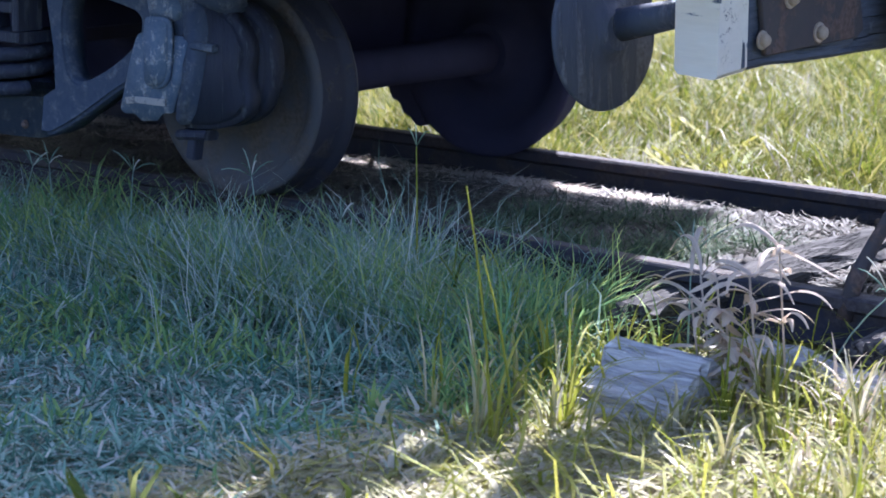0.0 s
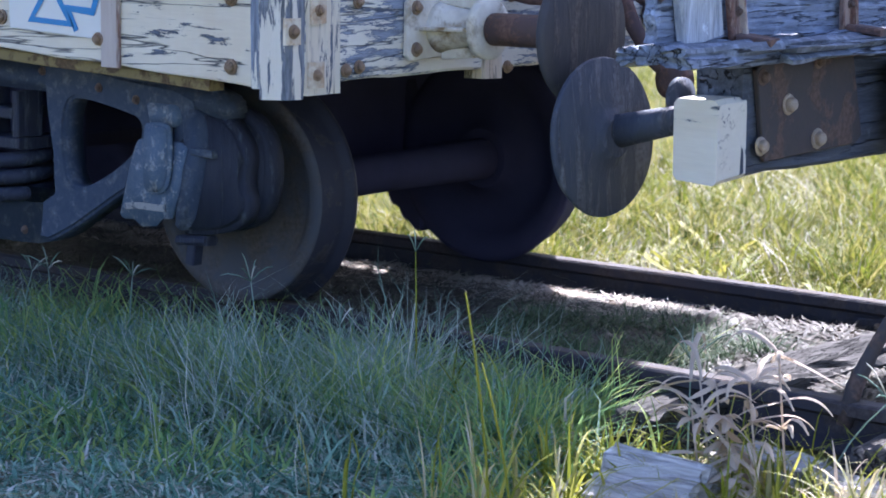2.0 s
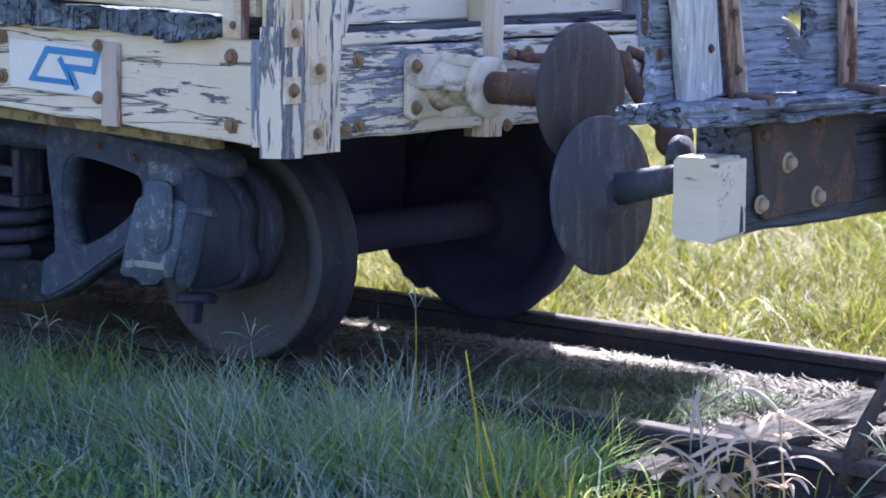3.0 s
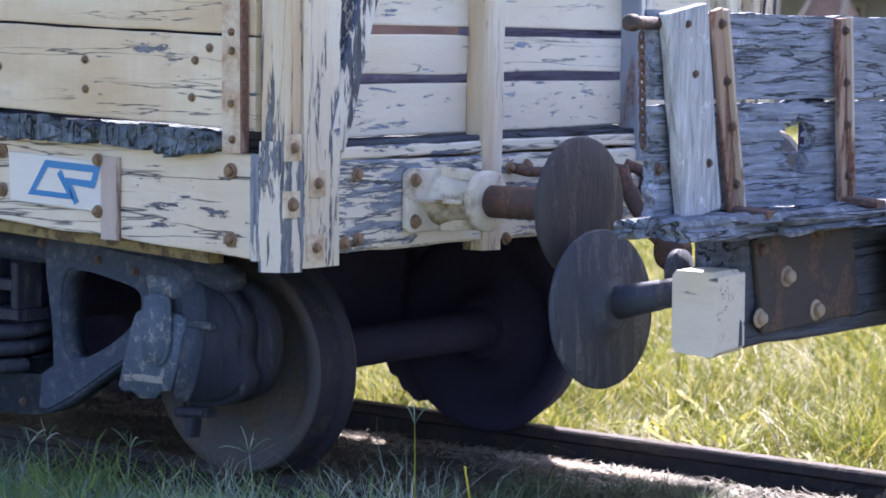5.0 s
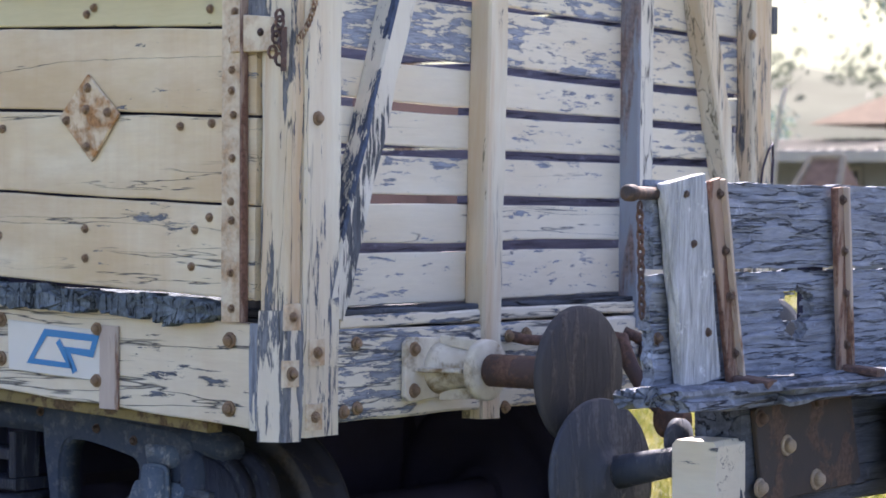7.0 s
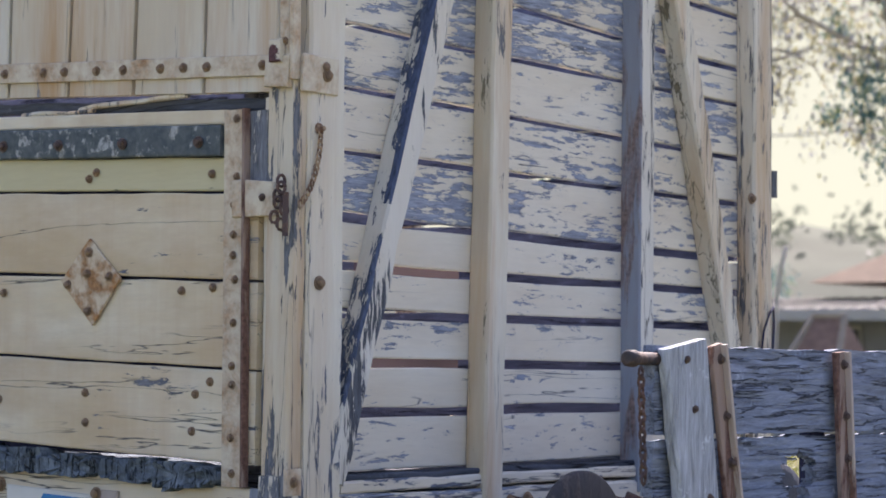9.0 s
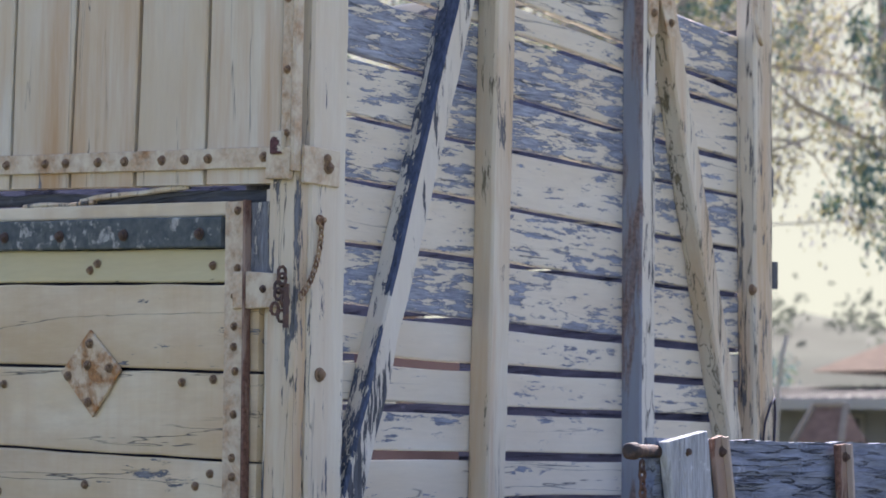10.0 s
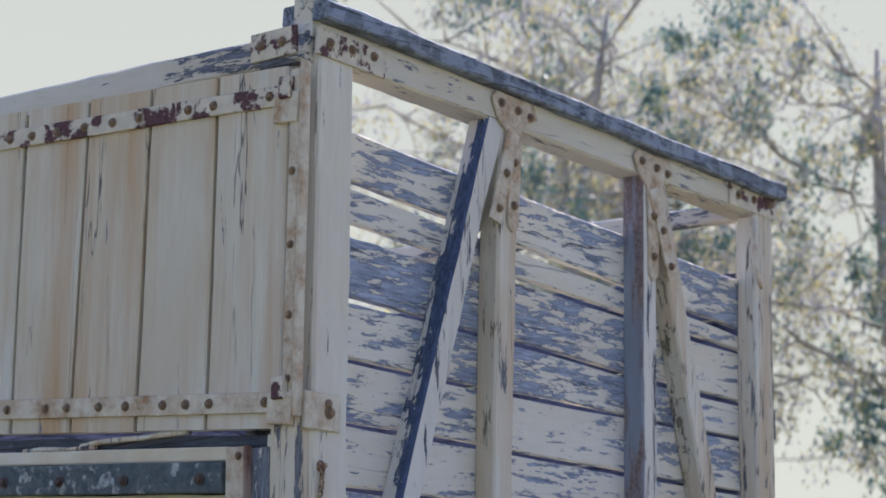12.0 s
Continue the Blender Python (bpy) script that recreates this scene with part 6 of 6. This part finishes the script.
# low house behind the meadow
M_ROOF = plain("roof_tiles", (0.25, 0.19, 0.14), 0.85, 0.25, 3)
M_ROOF_PALE = plain("verandah_roof", (0.20, 0.19, 0.165), 0.7, 0.25, 2)
M_WALL = plain("house_wall", (0.30, 0.32, 0.36), 0.8, 0.2, 2)
M_TRIM = plain("house_trim", (0.36, 0.37, 0.38), 0.6, 0.1, 2)
M_GLASS = plain("dark_glass", (0.03, 0.035, 0.045), 0.15, 0.2, 2)


def hip_roof(x0, x1, y0, y1, z0, z1, over, ridge):
    bm = bmesh.new()
    a = [bm.verts.new(p) for p in ((x0 - over, y0 - over, z0), (x1 + over, y0 - over, z0), (x1 + over, y1 + over, z0), (x0 - over, y1 + over, z0))]
    r = [bm.verts.new(p) for p in ((x0 + ridge, (y0 + y1) / 2, z1), (x1 - ridge, (y0 + y1) / 2, z1))]
    for f in ((a[0], a[1], r[1], r[0]), (a[1], a[2], r[1]), (a[2], a[3], r[0], r[1]), (a[3], a[0], r[0]), (a[3], a[2], a[1], a[0])):
        bm.faces.new(f)
    return bm


house = empty("house", (-17.0, 41.0, -0.2), "low house with a salmon tiled roof and a pale verandah", "house")
part("wall", beam(bmesh.new(), (-24.5, 41.0, 1.15), (-10.0, 41.0, 1.15), 8.0, 2.9), M_WALL, house)
part("roof", hip_roof(-19.8, -8.0, 37.0, 45.0, 3.02, 5.6, 0.6, 4.4), M_ROOF, house, "salmon tiled hip roof")
bm = bmesh.new()
slab(bm, [(34.6, 2.36), (37.2, 2.64), (37.2, 2.74), (34.6, 2.46)], -26.0, 18.0, "x")
ver = part("verandah_roof", bm, M_ROOF_PALE, house, "pale ribbed verandah roof")
for k in range(60):
    xx = -25.9 + 0.30 * k
    bar("rib", (xx, 34.6, 2.475), (xx, 37.2, 2.755), 0.05, 0.03, M_ROOF_PALE, ver)
bar("fascia", (-26.0, 34.58, 2.34), (-8.0, 34.58, 2.34), 0.04, 0.20, M_TRIM, ver)
for k in range(8):
    bar("verandah_post", (-24.6 + 1.9 * k, 34.8, -0.2), (-24.6 + 1.9 * k, 34.8, 2.3), 0.12, 0.12, M_TRIM, house)
for k in range(6):
    xx = -23.0 + 2.3 * k
    win = bar("window", (xx, 36.97, 1.55), (xx + 1.2, 36.97, 1.55), 0.06, 1.3, M_TRIM, house)
    bar("pane", (xx + 0.08, 36.93, 1.55), (xx + 1.12, 36.93, 1.55), 0.03, 1.14, M_GLASS, win)
for k in range(40):
    bar("baluster", (-24.0 + 0.24 * k, 34.75, 0.5), (-24.0 + 0.24 * k, 34.75, 1.45), 0.16, 0.03, M_TRIM, house)
bar("rail_top", (-24.5, 34.74, 1.47), (-12.0, 34.74, 1.47), 0.06, 0.08, M_TRIM, house)

# small tiled outbuilding before it
shed = empty("shed", (-14.6, 28.0, -0.2), "small pale-walled outbuilding with a tiled hip roof", "shed")
part("wall", beam(bmesh.new(), (-15.46, 28.3, 0.70), (-14.82, 28.3, 0.70), 0.62, 1.80), plain("pale_wall", (0.36, 0.33, 0.27), 0.9, 0.3, 9), shed)
part("roof", hip_roof(-15.50, -14.78, 27.95, 28.65, 1.58, 2.16, 0.06, 0.10), plain("old_tiles", (0.26, 0.185, 0.165), 0.9, 0.4, 6), shed)
bm = bmesh.new()
for a, b in (((-15.42, 28.3, 2.16), (-14.86, 28.3, 2.16)), ((-15.42, 28.3, 2.16), (-15.57, 27.88, 1.58)), ((-14.86, 28.3, 2.16), (-14.71, 27.88, 1.58))):
    beam(bm, a, b, 0.10, 0.07, seg=3, jit=0.01)
part("ridge_tiles", bm, plain("ridge_tiles_pale", (0.32, 0.285, 0.25), 0.8, 0.25, 8), shed, "pale ridge tiles")

pole = part("leaning_pole", bent(bmesh.new(), [(-16.62, 29.0, -0.2), (-16.56, 29.0, 1.6), (-16.52, 29.0, 2.5), (-16.45, 29.0, 3.0), (-16.35, 29.0, 3.3)], 0.035, 8), M_TRIM)
tagged(pole, "white bent pole behind the wagon", "pole")


def bush(x, y, h, r, seed, mat, label):
    g = random.Random(seed)
    ob = empty("bush", (x, y, -0.2), label, "bush", "bushes by the house")
    bm = bmesh.new()
    bent(bm, [(x, y, -0.3), (x, y, h * 0.4), (x + 0.1, y, h * 0.7)], [0.08, 0.06, 0.02], 6)
    part("trunk", bm, M_BARK, ob)
    ends = [(x + g.gauss(0, r * 0.5), y + g.gauss(0, r * 0.5), h * g.uniform(0.25, 1.0), g.uniform(0.25, 0.5)) for _ in range(60)]
    leaf_cloud("crown", ends, 40, 0.6, 0.16, mat, ob, 0.2, seed)
    return ob


bush(-22.6, 38.0, 3.2, 0.5, 21, LEAF_B, "dark green bush beside the house")
bush(-23.9, 39.5, 3.0, 0.8, 22, LEAF_A, "olive bush beside the house")

# glowing sheet in the sky's pale tones, far off, screening the brighter sky behind
def make_haze():
    m = bpy.data.materials.new("sky_haze")
    m.use_nodes = True
    nt = m.node_tree
    nt.nodes.remove(nt.nodes["Principled BSDF"])
    tc, sep = nt.nodes.new("ShaderNodeTexCoord"), nt.nodes.new("ShaderNodeSeparateXYZ")
    nt.links.new(tc.outputs["Object"], sep.inputs[0])
    mr = node(nt, "ShaderNodeMapRange")
    mr.inputs["From Min"].default_value, mr.inputs["From Max"].default_value = 0.0, 900.0
    nt.links.new(sep.outputs[2], mr.inputs[0])
    em = nt.nodes.new("ShaderNodeEmission")
    nt.links.new(ramp(nt, mr.outputs[0], [(0.0, (0.350, 0.368, 0.265)), (0.25, (0.342, 0.360, 0.272)), (0.6, (0.320, 0.340, 0.268)), (1.0, (0.302, 0.324, 0.260))]), em.inputs[0])
    nt.links.new(em.outputs[0], nt.nodes["Material Output"].inputs[0])
    bm, prev = bmesh.new(), None
    for k in range(49):
        a = radians(129.7 - 60 + 120 * k / 48)
        row = [bm.verts.new((2600 * math.cos(a), 2600 * math.sin(a), z)) for z in (-40, 150, 400, 700, 1150)]
        if prev:
            for j in range(4):
                bm.faces.new((prev[j], row[j], row[j + 1], prev[j + 1]))
        prev = row
    return tagged(part("backdrop", bm, m), "pale hazy bright sky beyond the trees", "sky", kind="structure")


make_haze()

# wooded rise beyond
M_HILL = plain("hazy_wood", (0.145, 0.155, 0.122), 1.0, 0.35, 0.05)
bm = bmesh.new()
prev = None
for k in range(161):
    a = radians(60 + k * 0.85)
    row = []
    for j, (dist, base) in enumerate(((240, -1.0), (262, 9), (285, 15), (320, 18.5), (420, 19), (600, 10))):
        hgt = base + (3.2 * noise.noise((k * 0.23, j * 1.7, 0)) + 1.6 * noise.noise((k * 0.9, j * 2.1, 3)) + 0.8 * noise.noise((k * 2.3, j, 7)) if 0 < j < 5 else 0)
        row.append(bm.verts.new((4 + dist * math.cos(a), -4 + dist * math.sin(a), hgt)))
    if prev:
        for j in range(5):
            f = bm.faces.new((prev[j], row[j], row[j + 1], prev[j + 1]))
            f.smooth = True
    prev = row
tagged(part("wooded_hill", bm, M_HILL), "hazy wooded rise on the horizon", "hill", kind="structure")
g = random.Random(4)
ends = []
for k in range(420):
    a, d = radians(g.uniform(105, 140)), g.uniform(245, 330)
    ends.append((4 + d * math.cos(a), -4 + d * math.sin(a), max(2.0, (d - 240) * 0.22) + g.uniform(0, 2), g.uniform(1.4, 2.6)))
ob = leaf_cloud("far_trees", ends, 40, 0.75, 1.6, blades("far_leaves", [(0.0, (0.075, 0.09, 0.075)), (1.0, (0.15, 0.165, 0.13))], 0.5), None, 0.2, 9)
tagged(ob, "hazy distant tree crowns on the rise", "trees", kind="stuff")
# overhead line
ln = part("overhead_wire", bent(bmesh.new(), [(-60, 52, 8.6), (-30, 52, 7.7), (-5, 52, 8.3), (30, 52, 10)], 0.02, 4), M_DARK)
tagged(ln, "thin overhead wire across the sky", "wire")

def withered_plant(x, y, z, n, reach, w, mat, label, fan=(0.0, 6.28), flat=0.35):
    """A dry stem with long limp leaves spreading from its top."""
    g = ground_z(x, y) - 0.01
    st = part("stem", bent(bmesh.new(), [(x + 0.03, y + 0.02, g), (x + 0.015, y + 0.01, (g + z) / 2), (x, y, z)], 0.003, 6), G_ROSE)
    st.name = "withered_plant"
    tagged(st, label, "plant", "withered plants by the rail")
    for k in range(n):
        az = fan[0] + (fan[1] - fan[0]) * (k + random.uniform(0.2, 0.8)) / n
        d, sd = Vector((math.cos(az), math.sin(az), 0)), Vector((-math.sin(az), math.cos(az), 0))
        L, rise_, bm, prev = reach * random.uniform(0.45, 1.2), random.uniform(flat - 1.1, flat + 0.5), bmesh.new(), None
        tilt, low_ = random.uniform(-0.6, 0.6), random.choice((0.0, 0.0, 0.12, 0.25, 0.4)) * (z - g)
        for i in range(9):
            f = i / 8
            c = Vector((x + 0.03 * low_ / (z - g), y, z - low_)) + d * L * f + Vector((0, 0, L * (rise_ * f - (0.6 * rise_ + 0.30) * f ** 3))) + sd * L * 0.10 * math.sin((1.5 + k % 3) * f + k * 1.7)
            ww = w * 0.5 * math.sin(math.pi * min(0.96, 0.12 + 0.86 * f)) ** 0.7
            lift = Vector((0, 0, ww * tilt))
            row = [bm.verts.new(c - sd * ww - lift), bm.verts.new(c + Vector((0, 0, ww * 0.4))), bm.verts.new(c + sd * ww + lift)]
            if prev:
                for e in range(2):
                    bm.faces.new((prev[e], prev[e + 1], row[e + 1], row[e]))
            prev = row
        part("leaf", bm, mat, st)
    return st


for x, y, z, n, reach, w, mat, label, fan, flat in (
        (1.504, 0.0, 0.205, 14, 0.135, 0.015, G_ROSE, "withered plant with limp pinkish leaves", (0.0, 6.28), 0.5),
        (1.428, 0.0, 0.130, 17, 0.145, 0.015, G_ROSE, "withered plant with limp pinkish leaves", (0.0, 6.28), 0.45),
        (1.272, 0.0, 0.055, 10, 0.105, 0.014, G_ROSE, "small withered plant with limp leaves", (0.0, 6.28), 0.5),
        (1.150, 0.22, 0.060, 7, 0.20, 0.013, G_ROSE, "fan of stiff bleached grass blades", (1.6, 4.6), 0.85),
        (1.340, 0.0, 0.110, 12, 0.060, 0.022, G_ROSE, "crumpled heap of pale dead leaves", (0.0, 6.28), 0.1),
        (1.365, 0.0, 0.040, 14, 0.070, 0.024, G_ROSE, "crumpled heap of pale dead leaves", (0.0, 6.28), 0.1),
        (1.400, 0.0, -0.040, 16, 0.085, 0.024, G_ROSE, "crumpled heap of pale dead leaves", (0.0, 6.28), 0.2),
        (1.420, -0.05, -0.090, 14, 0.090, 0.020, G_ROSE, "crumpled heap of pale dead leaves", (0.0, 6.28), 0.3)):
    withered_plant(x, y, z, n, reach, w, mat, label, fan, flat)
# ---- single stalks and long blades before the rail ----
for x, y, h, lean, az, fing in ((-0.36, 0.25, 0.33, 0.12, 3.0, 6), (0.25, 0.22, 0.47, 0.10, 2.4, 3), (1.08, 0.28, 0.30, 0.05, 2.0, 5),
                                (1.46, 0.30, 0.30, 0.5, 0.2, 5), (-1.2, 0.22, 0.26, 0.3, 2.6, 5), (-0.9, 0.25, 0.28, 0.25, 2.2, 5), (-1.35, 0.22, 0.24, 0.2, 1.6, 4), (0.02, 0.18, 0.26, 0.3, 2.4, 4), (0.55, 0.10, 0.25, 0.4, 3.6, 0)):
    stalk(x, y, h, lean, az, (G_BRIGHT if h > 0.4 else G_WISP) if fing else G_SUN, fing, 0.12 if x > 1 else 0.085, "seeding grass stalk with a spread pale head" if fing else "")
tuft(0.40, 0.18, 0.40, 3, G_SUN, 0.010)
tuft(1.17, -0.60, 0.36, 4, G_BRIGHT, 0.009, "tall tuft of yellow-green grass with upright blades")
tuft(1.08, -0.52, 0.30, 5, G_LIVE, 0.009, "tall tuft of yellow-green grass with upright blades")
tuft(1.24, -0.50, 0.22, 6, G_PALE, 0.009, "dry tuft at the edge of the shade")
for x, y, h, lean in ((1.165, -0.61, 0.61, 0.10), (1.205, -0.58, 0.46, 0.16)):
    stalk(x, y, h, lean, 3.9, G_BRIGHT, 0, width=0.007)
for k in range(40):
    x, y = (random.uniform(0.85, 1.25), random.uniform(-0.60, 0.15)) if k < 14 else (random.uniform(1.15, 2.1), random.uniform(-0.6, 0.25))
    tuft(x, y, random.uniform(0.16, 0.34), random.randint(4, 8), random.choice((G_BRIGHT, G_BRIGHT, G_PALE, G_PALE)), random.uniform(0.006, 0.011))
for k in range(44):
    x, y = random.uniform(0.50, 1.10), random.uniform(-0.65, 0.30)
    tuft(x, y, random.uniform(0.16, 0.36), random.randint(2, 4), random.choice((G_BRIGHT, G_LIVE, G_LIVE, G_PALE)), random.uniform(0.005, 0.009), "slim upright grass blades at the edge of the shade")
for k in range(26):
    x = random.uniform(1.42, 2.0)
    tuft(x, random.uniform(-0.35, 0.25) - (x - 1.42) * 0.4, random.uniform(0.14, 0.26), random.randint(5, 9), random.choice((G_PALE, G_PALE, G_BRIGHT, G_ROSE)), random.uniform(0.009, 0.014), "tuft of long bleached arching grass blades")
